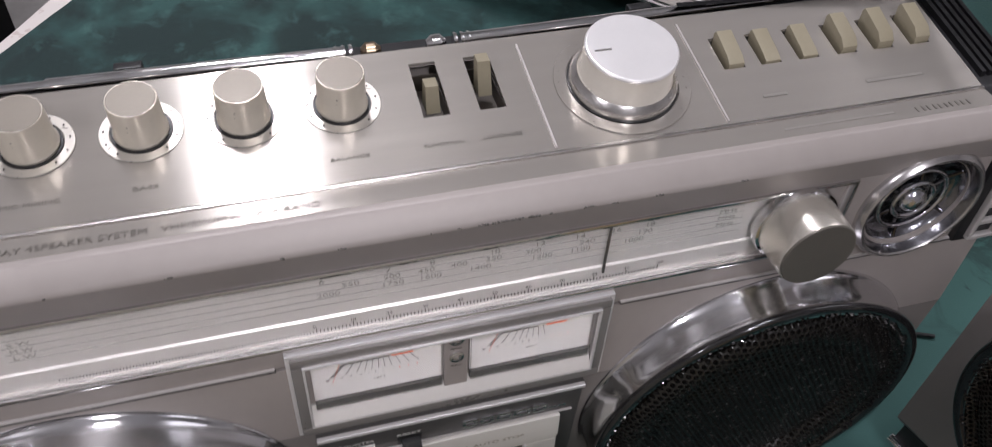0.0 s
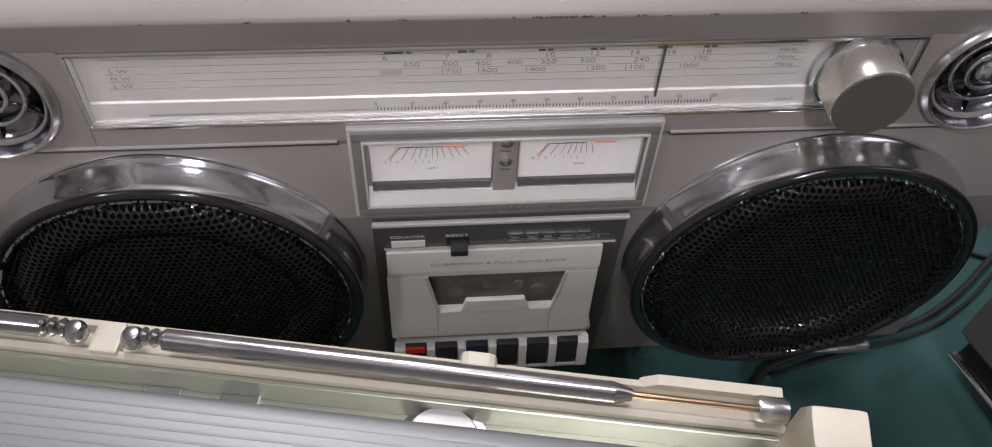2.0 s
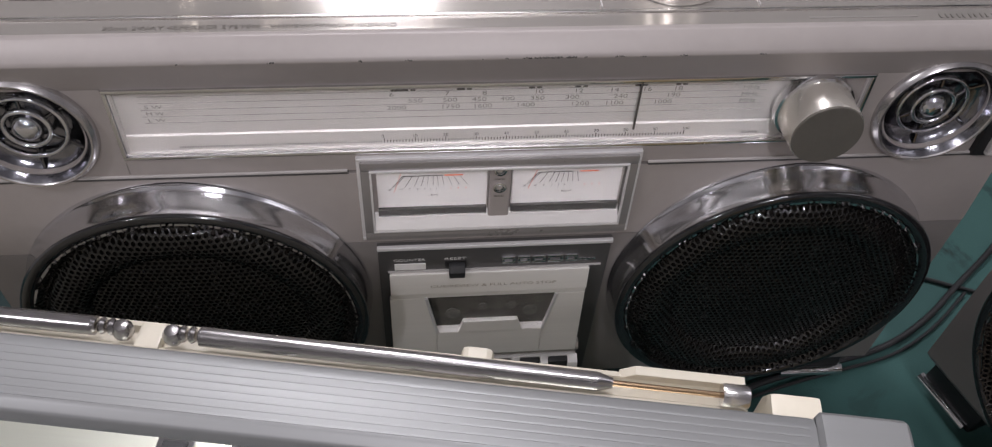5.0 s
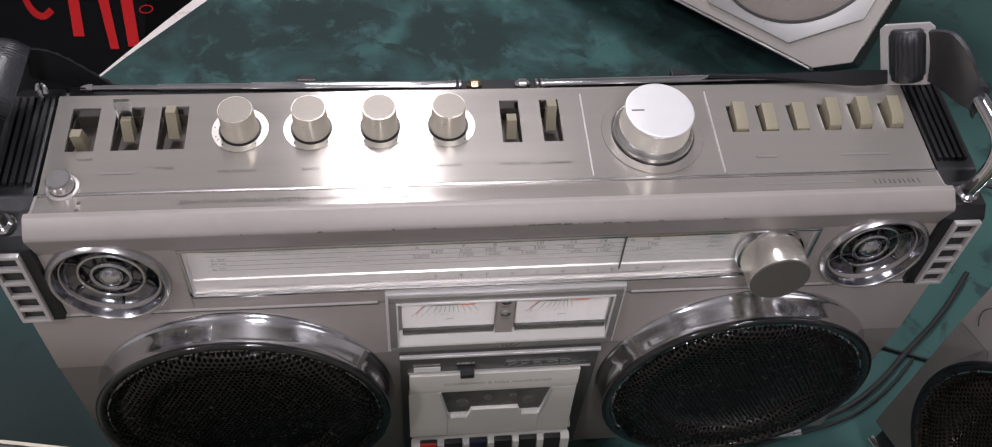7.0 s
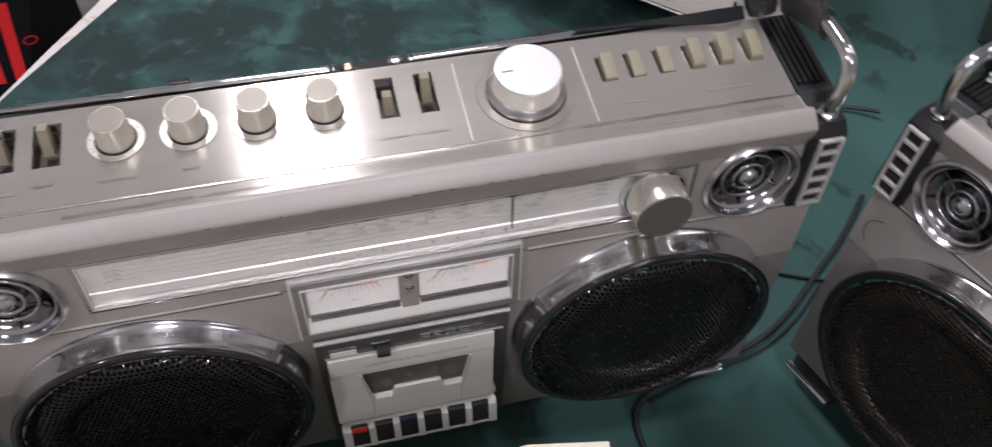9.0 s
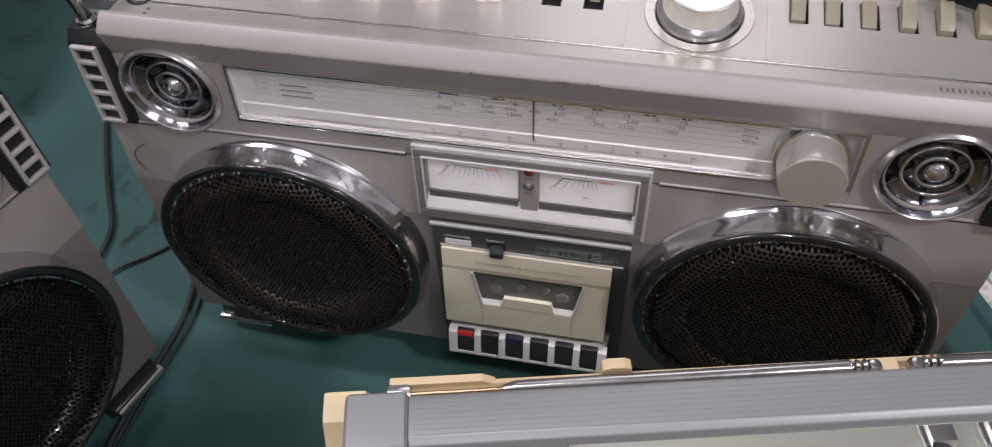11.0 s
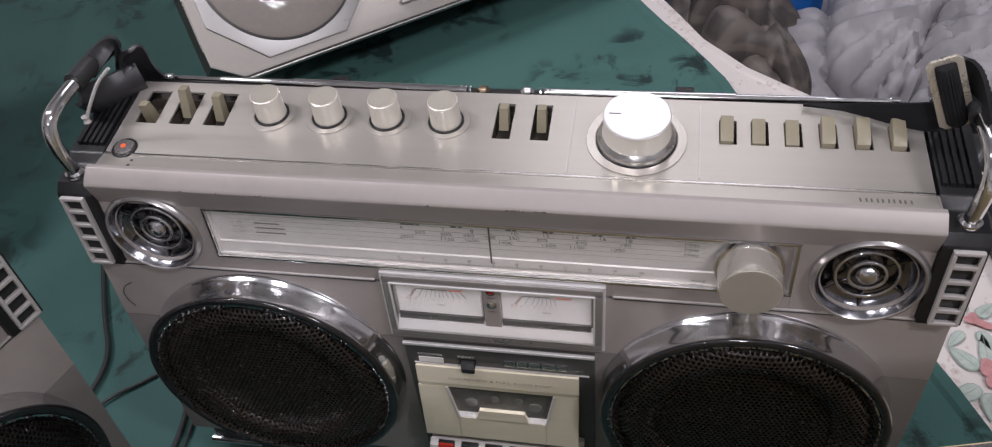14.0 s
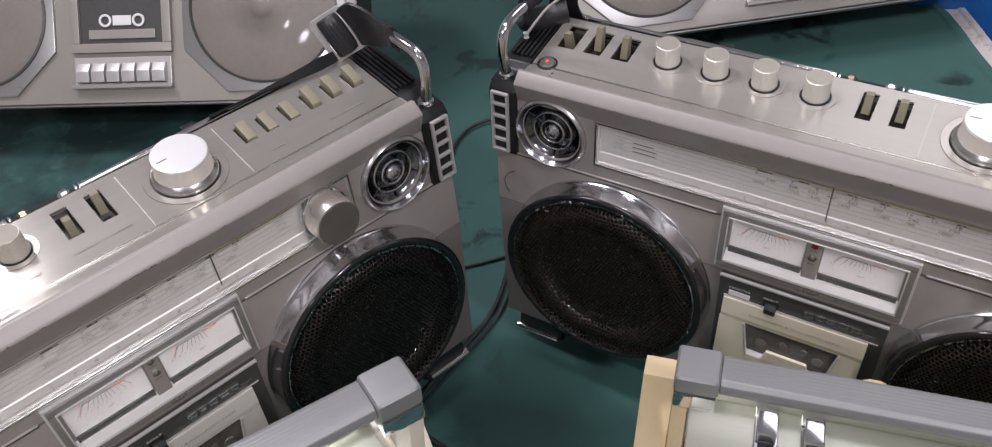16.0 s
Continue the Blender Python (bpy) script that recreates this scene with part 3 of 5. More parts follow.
    if power_in:
        part("hair", tube([(-0.2655, -0.0006, 0.1965), (-0.2725, -0.0008, 0.1925), (-0.2765, -0.0008, 0.1850), (-0.2750, -0.0008, 0.1770), (-0.2715, -0.0006, 0.1715)], 0.00035, 6, smooth=2), INK, box_, "dark curved hair stuck to the panel", True)
    # bail feet
    for s in (-1, 1):
        ft = part("foot", prism([(0.027, -0.0070), (0.024, -0.0340), (0.030, -0.0395), (0.044, -0.0395), (0.050, -0.0070)], *sorted((s * 0.228, s * 0.279)), 0.002), BLACK, box_, "black folding foot", True)
        part("foot_bar", tube([(s * 0.232, 0.0235, -0.0330), (s * 0.281, 0.0235, -0.0330)], 0.0045, 12), CHROME, ft, "chrome foot bar", True)
    for s in (-1, 1):
        part("rear_foot", box(s * 0.24 - 0.02, s * 0.24 + 0.02, 0.085, 0.104, -0.0445, -0.009, 0.002), BLACK, box_)
    # tweeters and woofers
    for s in (-1, 1):
        c = (s * 0.2290, 0.0, 0.2486)
        tw = part("tweeter_ring", lathe([(0.0338, 0.001), (0.0338, -0.0016), (0.0330, -0.0032), (0.0314, -0.0048), (0.0304, -0.0046), (0.0292, -0.0030), (0.0286, 0.0005)], c, "y", 72, closed=True), SATINCHROME, box_, "bright tweeter ring", True)
        part("tweeter_dish", lathe([(0.0296, -0.0040), (0.0284, -0.0022), (0.0270, 0.0010), (0.0262, 0.0034), (0.0235, 0.0060), (0.0180, 0.0078), (0.0120, 0.0084), (0.0, 0.0084)], c, "y", 72, caps=False), DISH, tw, "glossy black dish", True, 80)
        for r1, rr, hgt, m_ in ((0.0180, 0.0013, -0.0042, RIPPLED), (0.0106, 0.0014, -0.0036, RIPPLED)):
            ring = [(r1 + rr * math.cos(2 * math.pi * k / 12), -hgt + 1.3 * rr * math.sin(2 * math.pi * k / 12)) for k in range(12)]
            part("tweeter_louvre", lathe(ring, c, "y", 64, closed=True), m_, tw, "polished ring louvre", True, 80)
        for k in range(6):
            a = math.pi / 6 + k * math.pi / 3
            ca, sa = math.cos(a), math.sin(a)
            stud = tube([(c[0] + 0.0192 * ca, 0.0052, c[2] + 0.0192 * sa), (c[0] + 0.0262 * ca, 0.0036, c[2] + 0.0268 * sa)], 0.0010, 8)
            part("tweeter_stud", stud, SMOKED, tw, "", True)
            gap = tube([(c[0] + 0.0118 * ca, 0.0044, c[2] + 0.0118 * sa), (c[0] + 0.0168 * ca, 0.0050, c[2] + 0.0168 * sa)], 0.0010, 8)
            part("tweeter_bridge", gap, SMOKED, tw, "", True)
        part("tweeter_cup", lathe([(0.0076, 0.0070), (0.0072, 0.0030), (0.0058, 0.0008), (0.0034, -0.0008), (0.0, -0.0014)], c, "y", 40), RIPPLED, tw, "polished centre dome", True, 80)
        c = (s * 0.1700, 0.0, 0.1135)
        up = (c[0], 0.0, c[2] + 0.0022)
        bell = [(0.0977, 0.0060), (0.0977, -0.0003), (0.0972, -0.0010), (0.0964, -0.0034), (0.0956, -0.0066), (0.0950, -0.0100), (0.0943, -0.0132), (0.0939, -0.0156), (0.0940, -0.0172), (0.0946, -0.0184), (0.0953, -0.0190), (0.0950, -0.0196), (0.0880, -0.0196), (0.0880, 0.0060)]
        wf = part("woofer_ring", lathe(bell, up, "y", 96, closed=True), BELL, box_, "polished flared chrome woofer surround", True, 50)
        wf.matrix_local = LEAN
        part("woofer_rim", rise_with_depth(lathe([(0.0958, -0.0186), (0.0961, -0.0196), (0.0955, -0.0208), (0.0940, -0.0216), (0.0915, -0.0215), (0.0890, -0.0200), (0.0882, -0.0174), (0.0878, -0.0130), (0.0900, -0.0130)], c, "y", 96, closed=True), 0.16), rim_mat, wf, rim_label, True, 50)
        share("woofer_grille", GRILLE_MESHES[1 if power_in else 0], wf, pose(c[0], -0.0165, c[2] + 0.0028), "perforated metal grille with a raised outer ring")
        part("woofer_cone", lathe([(0.0868, -0.0080), (0.0700, -0.0030), (0.0640, -0.0065), (0.0590, -0.0030), (0.0250, 0.0000), (0.0240, -0.0030), (0.0150, -0.0065), (0.0, -0.0080)], c, "y", 64, caps=False), CONE, wf, "brown paper speaker cone", True)
    # tuning dial
    win = part("dial_frame", frame_ring(-0.1878, 0.1878, 0.2298, 0.2732, 0.0017, -0.0012, 0.0115, 0.0004), CHROME, box_, "bright dial window frame")
    part("dial_plate", box(-0.1862, 0.1862, 0.0040, 0.0118, 0.2314, 0.2716), DIALPLATE, win, "silver dial plate with printed scales")
    part("dial_gasket", frame_ring(-0.1861, 0.1861, 0.2315, 0.2715, 0.0011, 0.0012, 0.0039), SATIN, win)
    part("scale_ledge", prism([(0.0039, 0.2428), (0.0030, 0.2420), (0.0026, 0.2316), (0.0039, 0.2316)], -0.1855, 0.1480, 0.0004), DIALPLATE, win)
    part("dial_side", box(-0.1861, -0.1845, 0.0018, 0.0039, 0.2316, 0.2714), SATIN, win)
    pane = part("dial_pane", box(-0.1860, 0.1500, 0.0000, 0.0010, 0.2316, 0.2714), GLASS, win, "clear dial window")
    pane.visible_shadow = False
    part("dial_needle", box(needle_x - 0.0005, needle_x + 0.0005, 0.0014, 0.0022, 0.2395, 0.2705), INK, win, "dark tuning needle")
    yy = 0.0037
    def dt(text, h, x, z, w=None, mm=INK if power_in else PRINTPALE, y=yy):
        front_text(text, h, x, z, win, mm, y, w, "dial_lettering")
    for text, z in (("S W", 0.2586), ("M W", 0.2545), ("L W", 0.2504)):
        dt(text, 0.0021, -0.1720, z, 0.0085, PRINTPALE)
        if power_in:
            part("faded_print", box(-0.1560, -0.1560 + (0.018 if text == "S W" else 0.021), yy, yy + 0.0002, z + 0.0002, z + 0.0013), PRINTPALE, win)
    for text, x in (("6", -0.0545), ("7", -0.0275), ("8", -0.0090), ("10", 0.0165), ("12", 0.0365), ("14", 0.0545), ("16", 0.0712), ("18", 0.0870)):
        dt(text, 0.0025, x - 0.001, 0.2628, len(text) * 0.0024)
    for text, x in (("550", -0.0455), ("500", -0.0285), ("450", -0.0140), ("400", 0.0000), ("350", 0.0150), ("300", 0.0325), ("240", 0.0570), ("190", 0.0840)):
        dt(text, 0.0025, x - 0.001, 0.2588, len(text) * 0.0024)
    for text, x in (("2000", -0.0560), ("1750", -0.0295), ("1600", -0.0135), ("1400", 0.0080), ("1200", 0.0355), ("1100", 0.0530), ("1000", 0.0780)):
        dt(text, 0.0025, x - 0.001, 0.2546, len(text) * 0.0024)
    for k in range(3):
        dt("MHz", 0.0024, 0.1220, 0.2626 - 0.0042 * k, 0.0088)
    for x, w in ((-0.0545, 0.0085), (-0.0225, 0.004), (0.0130, 0.003), (0.0360, 0.003), (0.0662, 0.003), (0.0870, 0.0025)):
        part("band_mark", box(x, x + w, yy, yy + 0.0003, 0.2660, 0.2669), INK, win)
        part("faded_print", box(x + w + 0.001, x + w + 0.0035, yy, yy + 0.0003, 0.2661, 0.2669), PRINTGREY, win)
    for z in (0.2658, 0.2618, 0.2577, 0.2536, 0.2496):
        part("scale_line", box(-0.1740, 0.1350, yy + 0.0001, yy + 0.0003, z - 0.00006, z + 0.00006), PRINTPALE, win)
    ticks = None
    for k in range(101):
        x = -0.0590 + k * 0.001555
        h = 0.0027 if k % 10 == 0 else 0.0015
        ticks = box(x - 0.00020, x + 0.00020, 0.0022, 0.0026, 0.2345, 0.2345 + h, bm=ticks)
        if k % 10 == 0:
            dt(str(k), 0.0019, x - 0.0014, 0.2378, None, INK, 0.0023)
    for k in range(80):
        x = -0.1600 + k * 0.00126
        ticks = box(x - 0.00014, x + 0.00014, 0.0022, 0.0026, 0.2345, 0.2356, bm=ticks)
    tagged(part("scale_ticks", ticks, INK, win, "fine printed scale ticks"), kind="stuff")
    dt("SCALE", 0.0016, 0.1275, 0.2344, 0.009, INK, 0.0023)
    bay = box(0.1500, 0.1862, 0.0022, 0.0039, 0.2316, 0.2714)
    part("knob_bay", bay, TAUPE, win)
    tk = part("tuning_knob", lathe([(0.0190, 0.0020), (0.0190, -0.0050), (0.0187, -0.0208), (0.0183, -0.0219), (0.0176, -0.0219)], (0.1606, 0, 0.2528), "y", 72), TUNERSIDE, box_, "thick champagne tuning knob", True)
    part("knob_collar", lathe([(0.0206, 0.0020), (0.0208, -0.0012), (0.0203, -0.0030), (0.0190, -0.0034), (0.0188, 0.0020)], (0.1606, 0, 0.2528), "y", 64, closed=True), CHROME, tk, "chrome collar", True)
    part("knob_face", lathe([(0.0180, -0.0218), (0.0180, -0.0224), (0.0176, -0.0227), (0.0, -0.0227)], (0.1606, 0, 0.2528), "y", 72), KNOBTOPLIT if power_in else FACE, tk, "flat taupe knob face", True, 12)
    # level meters
    mt = part("meter_frame", frame_ring(-0.0752, 0.0767, 0.1620, 0.2204, 0.0057, -0.0050, 0.0012, 0.0016), FRAMETAUPE, box_, "satin silver double meter frame", True)
    mt.matrix_local = Matrix.Translation((0, 0.0002, 0.0058)) @ Matrix.Diagonal((0.965, 1, 1, 1))
    part("frame_lip", frame_ring(-0.0770, 0.0785, 0.1604, 0.2218, 0.0020, -0.0030, 0.0012, 0.0009), BRIGHT, mt, "", True)
    part("inner_lip", frame_ring(-0.0703, 0.0718, 0.1688, 0.2152, 0.0011, -0.0060, -0.0040, 0.0004), BRIGHT, mt, "", True)
    ledge = prism([(-0.0046, 0.1690), (-0.0062, 0.1712), (-0.0010, 0.1802), (0.0, 0.1802), (0.0, 0.1690)], -0.0692, 0.0708, 0.0004)
    part("bright_ledge", ledge, BRIGHT, mt, "bright aluminium ledge")
    for x0, x1, word in ((-0.0668, -0.0063, "LEFT"), (0.0076, 0.0690, "RIGHT")):
        card = part("meter_card", box(x0, x1, -0.0016, -0.0006, 0.1800, 0.2146), PAPER, mt, "white level meter card")
        part("dark_sill", box(x0, x1, -0.0034, -0.0016, 0.1802, 0.1850), CHARCOAL, card)
        w = x1 - x0
        last = 1.0 if word == "LEFT" else 0.72
        arc0, arc1 = x0 + w * 0.235, x0 + w * (0.60 if word == "LEFT" else 0.54)
        fan = tube([(arc0, -0.0018, 0.2080), (arc1, -0.0018, 0.2080)], 0.00022, 5)
        for t in (0.0, 0.03, 0.17, 0.29, 0.38, 0.46, 0.54, 0.61, 0.69, 0.79, 0.89, 1.0):
            if t <= last:
                fan = tube([(x0 + w * (0.14 + 0.68 * t), -0.0018, 0.2002 + 0.0010 * t), (x0 + w * (0.235 + 0.51 * t), -0.0018, 0.2080)], 0.00016, 5, bm=fan)
        part("meter_scale", fan, INK, card, "fine black scale lines")
        rd = tube([(x0 + w * 0.61, -0.0018, 0.2080), (x0 + w * 0.78, -0.0018, 0.2080)], 0.0004, 5)
        part("meter_red", rd, PRINTRED, card, "orange-red overload arc")
        part("meter_needle", tube([(x0 + w * 0.150, -0.0024, 0.1968), (x0 + w * 0.225, -0.0024, 0.2115)], 0.00013, 5), PRINTRED, card)
        for text, q in (("20", 0.10), ("10", 0.20), ("7", 0.285), ("5", 0.36), ("3", 0.42), ("2", 0.475), ("1", 0.53)):
            front_text(text, 0.0013, x0 + w * q, 0.1978, card, INK, -0.0018, None, "meter_lettering")
        front_text(word, 0.0014, x0 + w * 0.46, 0.1928, card, PRINTGREY, -0.0018, 0.006, "meter_lettering")
        for text, q in (("3", 0.66), ("5", 0.73), ("8", 0.80)):
            front_text(text, 0.0012, x0 + w * q, 0.1978, card, PRINTRED, -0.0018, None, "meter_lettering")
        pn = part("meter_pane", box(x0, x1, -0.0046, -0.0038, 0.1805, 0.2144), GLASS, card)
        pn.visible_shadow = False
    post = part("meter_post", box(-0.0052, 0.0066, -0.0030, 0.0010, 0.1738, 0.2200, 0.0008), TAUPE, mt)
    for z in (0.2102, 0.1976):
        part("lamp_lens", lathe([(0.0026, 0.0), (0.0026, -0.0008), (0.0018, -0.0016), (0.0, -0.0020)], (0.0007, -0.0029, z + 0.0012), "y", 20), LEDRED if power_in and z > 0.2 else SATINCHROME, post, "small red indicator lens" if power_in and z > 0.2 else "small dark indicator lens", True)
        part("lamp_ring", lathe([(0.0026, 0.0), (0.0026, -0.0012), (0.0035, -0.0010), (0.0036, 0.0)], (0.0007, -0.0029, z + 0.0012), "y", 24, closed=True), CHROME, post)
        front_text("POWER" if z > 0.2 else "REC", 0.0011, -0.0022, z - 0.0058, post, INK, -0.0033, 0.0055, "meter_lettering")
    # cassette bay
    bay = part("cassette_bay", box(-0.0672, 0.0690, -0.0022, 0.0010, 0.0060, 0.1600, 0.0010), CHARCOAL, box_, "charcoal cassette bay surround")
    bay.matrix_local = BEND
    part("bay_top_trim", box(-0.0672, 0.0690, -0.0046, -0.0020, 0.1576, 0.1602, 0.0008), BRIGHT, bay)
    part("bay_line", box(-0.0620, 0.0650, -0.0034, -0.0020, 0.1350, 0.1360, 0.0003), SATIN, bay)
    part("counter_window", box(-0.0580, -0.0398, -0.0030, -0.0020, 0.1372, 0.1426, 0.0003), WHITE, bay, "white counter window")
    part("reset_well", box(-0.0285, -0.0160, -0.0026, -0.0020, 0.1365, 0.1435), BLACK, bay)
    part("reset_button", prism([(-0.0020, 0.1330), (-0.0075, 0.1330), (-0.0084, 0.1392), (-0.0056, 0.1425), (-0.0020, 0.1425)], -0.0262, -0.0168, 0.0008), RUBBER, bay, "black reset button", True)
    front_text("COUNTER", 0.0021, -0.0585, 0.1452, bay, WHITE, -0.0026, 0.0185)
    front_text("RESET", 0.0021, -0.0290, 0.1452, bay, WHITE, -0.0026, 0.0128)
    for x, w in ((0.0050, 0.0078), (0.0142, 0.0074), (0.0228, 0.0080), (0.0320, 0.0092), (0.0424, 0.0074)):
        part("name_bar", frame_ring(x, x + w, 0.1405, 0.1466, 0.0016, -0.0036, -0.0022, 0.0004), CHROME, bay)
    for k in range(4):
        part("name_bar", box(0.0512 + 0.0026 * k, 0.0530 + 0.0026 * k, -0.0030, -0.0022, 0.1406, 0.1422, 0.0002), CHROME, bay)
    # door with a stepped window opening
    door_y = -0.0058
    dr = prism([(-0.0610, 0.1118), (-0.0610, 0.1340), (0.0578, 0.1340), (0.0578, 0.1118), (0.0406, 0.1118)] + [(-0.0406, 0.1118)], door_y, -0.0022, 0.0006, axis="y")
    dr = prism([(-0.0620, 0.0535), (-0.0620, 0.1116), (-0.0408, 0.1116), (-0.0340, 0.0775), (-0.0340, 0.0535)], door_y, -0.0022, 0.0006, bm=dr, axis="y")
    dr = prism([(0.0574, 0.0535), (0.0578, 0.1116), (0.0408, 0.1116), (0.0330, 0.0775), (0.0330, 0.0535)], door_y, -0.0022, 0.0006, bm=dr, axis="y")
    dr = box(-0.0339, 0.0329, door_y, -0.0022, 0.0535, 0.0775, 0.0006, bm=dr)
    dr = prism([(-0.0205, 0.0773), (-0.0172, 0.0878), (0.0172, 0.0878), (0.0205, 0.0773)], door_y - 0.0004, -0.0026, 0.0006, bm=dr, axis="y")
    door = part("cassette_door", dr, door_mat, bay, "silver painted cassette door tilted back, one tinted with a warm reflection")
    door.matrix_local = pose(0, -0.0084, 0.0948) @ pose(0, 0, 0, -6) @ pose(0, 0.0058, -0.0940)
    part("door_step", box(-0.0612, 0.0580, door_y - 0.0010, door_y + 0.0004, 0.1160, 0.1343, 0.0005), door_mat, door)
    part("window_shelf", prism([(-0.0056, 0.0765), (-0.0056, 0.0778), (-0.0024, 0.0815), (-0.0024, 0.0765)], -0.0345, 0.0335), BRIGHT, door)
    for s in (-1, 1):
        jamb = tube([(s * 0.0401, -0.0056, 0.1114), (s * 0.0336, -0.0056, 0.0780)], 0.0011, 8)
        part("window_jamb", jamb, BRIGHT, door, "", True)
    part("window_dark", box(-0.0402, 0.0402, -0.0026, -0.0022, 0.0775, 0.1116), mat("window_grey", (0.095, 0.088, 0.078), 0.4, 0, 0.5, 90), door)
    hubs = None
    for k, (x, zz, rr) in enumerate(((-0.0235, 0.0935, 0.0046), (-0.0050, 0.0990, 0.0030), (0.0130, 0.0990, 0.0030), (0.0250, 0.0935, 0.0046))):
        hubs = lathe([(rr, 0.0), (rr, -0.0008), (rr * 0.5, -0.0012), (0, -0.0012)], (x, -0.0026, zz), "y", 20, bm=hubs)
    part("tape_spindles", hubs, SPINDLE, door, "grey spindles behind the window")
    wp = part("door_pane", box(-0.0398, 0.0396, -0.0046, -0.0038, 0.0790, 0.1112), GLASS, door)
    wp.visible_shadow = False
    front_text("CUE/REVIEW & FULL AUTO STOP", 0.0022, -0.0375, 0.1225, door, DOORPRINT, door_y - 0.0013, 0.0760)
    part("door_sill", prism([(-0.0022, 0.0470), (-0.0085, 0.0470), (-0.0085, 0.0500), (-0.0058, 0.0530), (-0.0022, 0.0530)], -0.0620, 0.0610, 0.0006), SATIN, bay, "bright sill below the cassette door", True)
    # transport keys
    kb = box(-0.0605, 0.0600, -0.0095, -0.0020, 0.0150, 0.0425, 0.001)
    kb = box(-0.0605, 0.0600, -0.0165, -0.0020, 0.0140, 0.0175, 0.0010, bm=kb)
    for k in range(7):
        x = -0.0580 + k * 0.01925
        kb = prism([(-0.0085, 0.0425), (-0.0140, 0.0395), (-0.0182, 0.0170), (-0.0085, 0.0150)], x - (0.0026 if 0 < k < 6 else 0.0034), x + (0.0026 if 0 < k < 6 else 0.0034), 0.0008, bm=kb)
    kbank = part("key_bank", kb, WHITE, bay, "white plastic key housing", True)
    for k in range(6):
        x = -0.0580 + (k + 0.5) * 0.01925
        ky = part("transport_key", prism([(-0.0085, 0.0420), (-0.0128, 0.0400), (-0.0150, 0.0300), (-0.0166, 0.0255), (-0.0160, 0.0180), (-0.0085, 0.0180)], x - 0.0066, x + 0.0066, 0.0010), RUBBER, kbank, "glossy black transport key", True)
        if k in (0, 2):
            part("key_mark", prism([(-0.0122, 0.0412), (-0.0133, 0.0402), (-0.0143, 0.0368), (-0.0112, 0.0372)], x - 0.0060, x + 0.0060), RED if k == 0 else BLUE, ky, "red record mark" if k == 0 else "dark blue mark")
    # printing on the top plate, worn away on one of the two
    if not power_in:
        lettering("lettering", "20cm 2WAY 4SPEAKER SYSTEM   VHF/SW/MW/LW 4-BAND", 0.0030, pose(-0.1830, 0.0120, 0.2976, 0, 0, 0), PRINTGREY, box_, 0.1330)
        for text, x, y, w in (("BALANCE", -0.0430, 0.0335, 0.0160), ("TREBLE", -0.0800, 0.0335, 0.0130), ("BASS", -0.1180, 0.0335, 0.0100), ("MIC MIXING", -0.1640, 0.0335, 0.0210), ("FUNCTION", -0.0050, 0.0335, 0.0170), ("LOUDNESS", 0.0200, 0.0335, 0.0170), ("MODE", -0.1990, 0.0365, 0.0110), ("TAPE", -0.2420, 0.0435, 0.0090)):
            top_text(text, 0.0018, x, y, plate, PRINTGREY, w)
        for x, w in ((0.150, 0.012), (0.203, 0.030), (-0.228, 0.020)):
            part("faded_print", prism([(0.034, top_z(0.034) + 0.0002), (0.034, top_z(0.034) + 0.0004), (0.0355, top_z(0.0355) + 0.0004), (0.0355, top_z(0.0355) + 0.0002)], x, x + w), PRINTPALE, plate)
        part("faded_print", box(0.150, 0.205, 0.0135, 0.0148, 0.2972, 0.2974), PRINTPALE, plate)
    for k in range(5):
        part("name_bar", merge(box(0.2165 + 0.0060 * k, 0.2174 + 0.0060 * k, 0.0122, 0.0152, 0.2970, 0.2976), box(0.2198 + 0.0060 * k, 0.2207 + 0.0060 * k, 0.0122, 0.0152, 0.2970, 0.2976)), PRINTGREY, plate)
    for k in range(2):
        part("index_dot", box(-0.2365, -0.2348, 0.0095 + 0.0050 * k, 0.0110 + 0.0050 * k, 0.2970, 0.2976), INK, plate)
    return box_


LOC_L = pose(0, 0, 0.04, -3.007, -0.798, 0.02)
LOC_R = pose(0.4172, -0.2561, 0.038, -3.007, -0.798, -71.906)
taupe_boombox(LOC_L, "taupe and silver boombox with its power button out", 0.0690, False,
                  [(-0.2415, -0.006, -0.0040, 0.0080), (-0.2168, 0.0000, 0.0030, 0.0060), (-0.1918, 0.0015, 0.0040, 0.0095), (0.0043, -0.0045, 0.0020, 0.0060), (0.0288, 0.0015, 0.0035, 0.0090)], True, 5, DOORMETAL, GLOSSBLACK, "glossy black rim")
taupe_boombox(LOC_R, "taupe and silver boombox with an orange power dot", 0.0025, True,
                  [(-0.2415, -0.005, -0.0040, 0.0100), (-0.2168, 0.0010, 0.0030, 0.0140), (-0.1918, -0.001, 0.0020, 0.0120), (0.0043, 0.0015, 0.0035, 0.0080), (0.0288, 0.0010, 0.0035, 0.0085)], False, 8, DOORWARM, GLOSSBLACK, "glossy black rim")

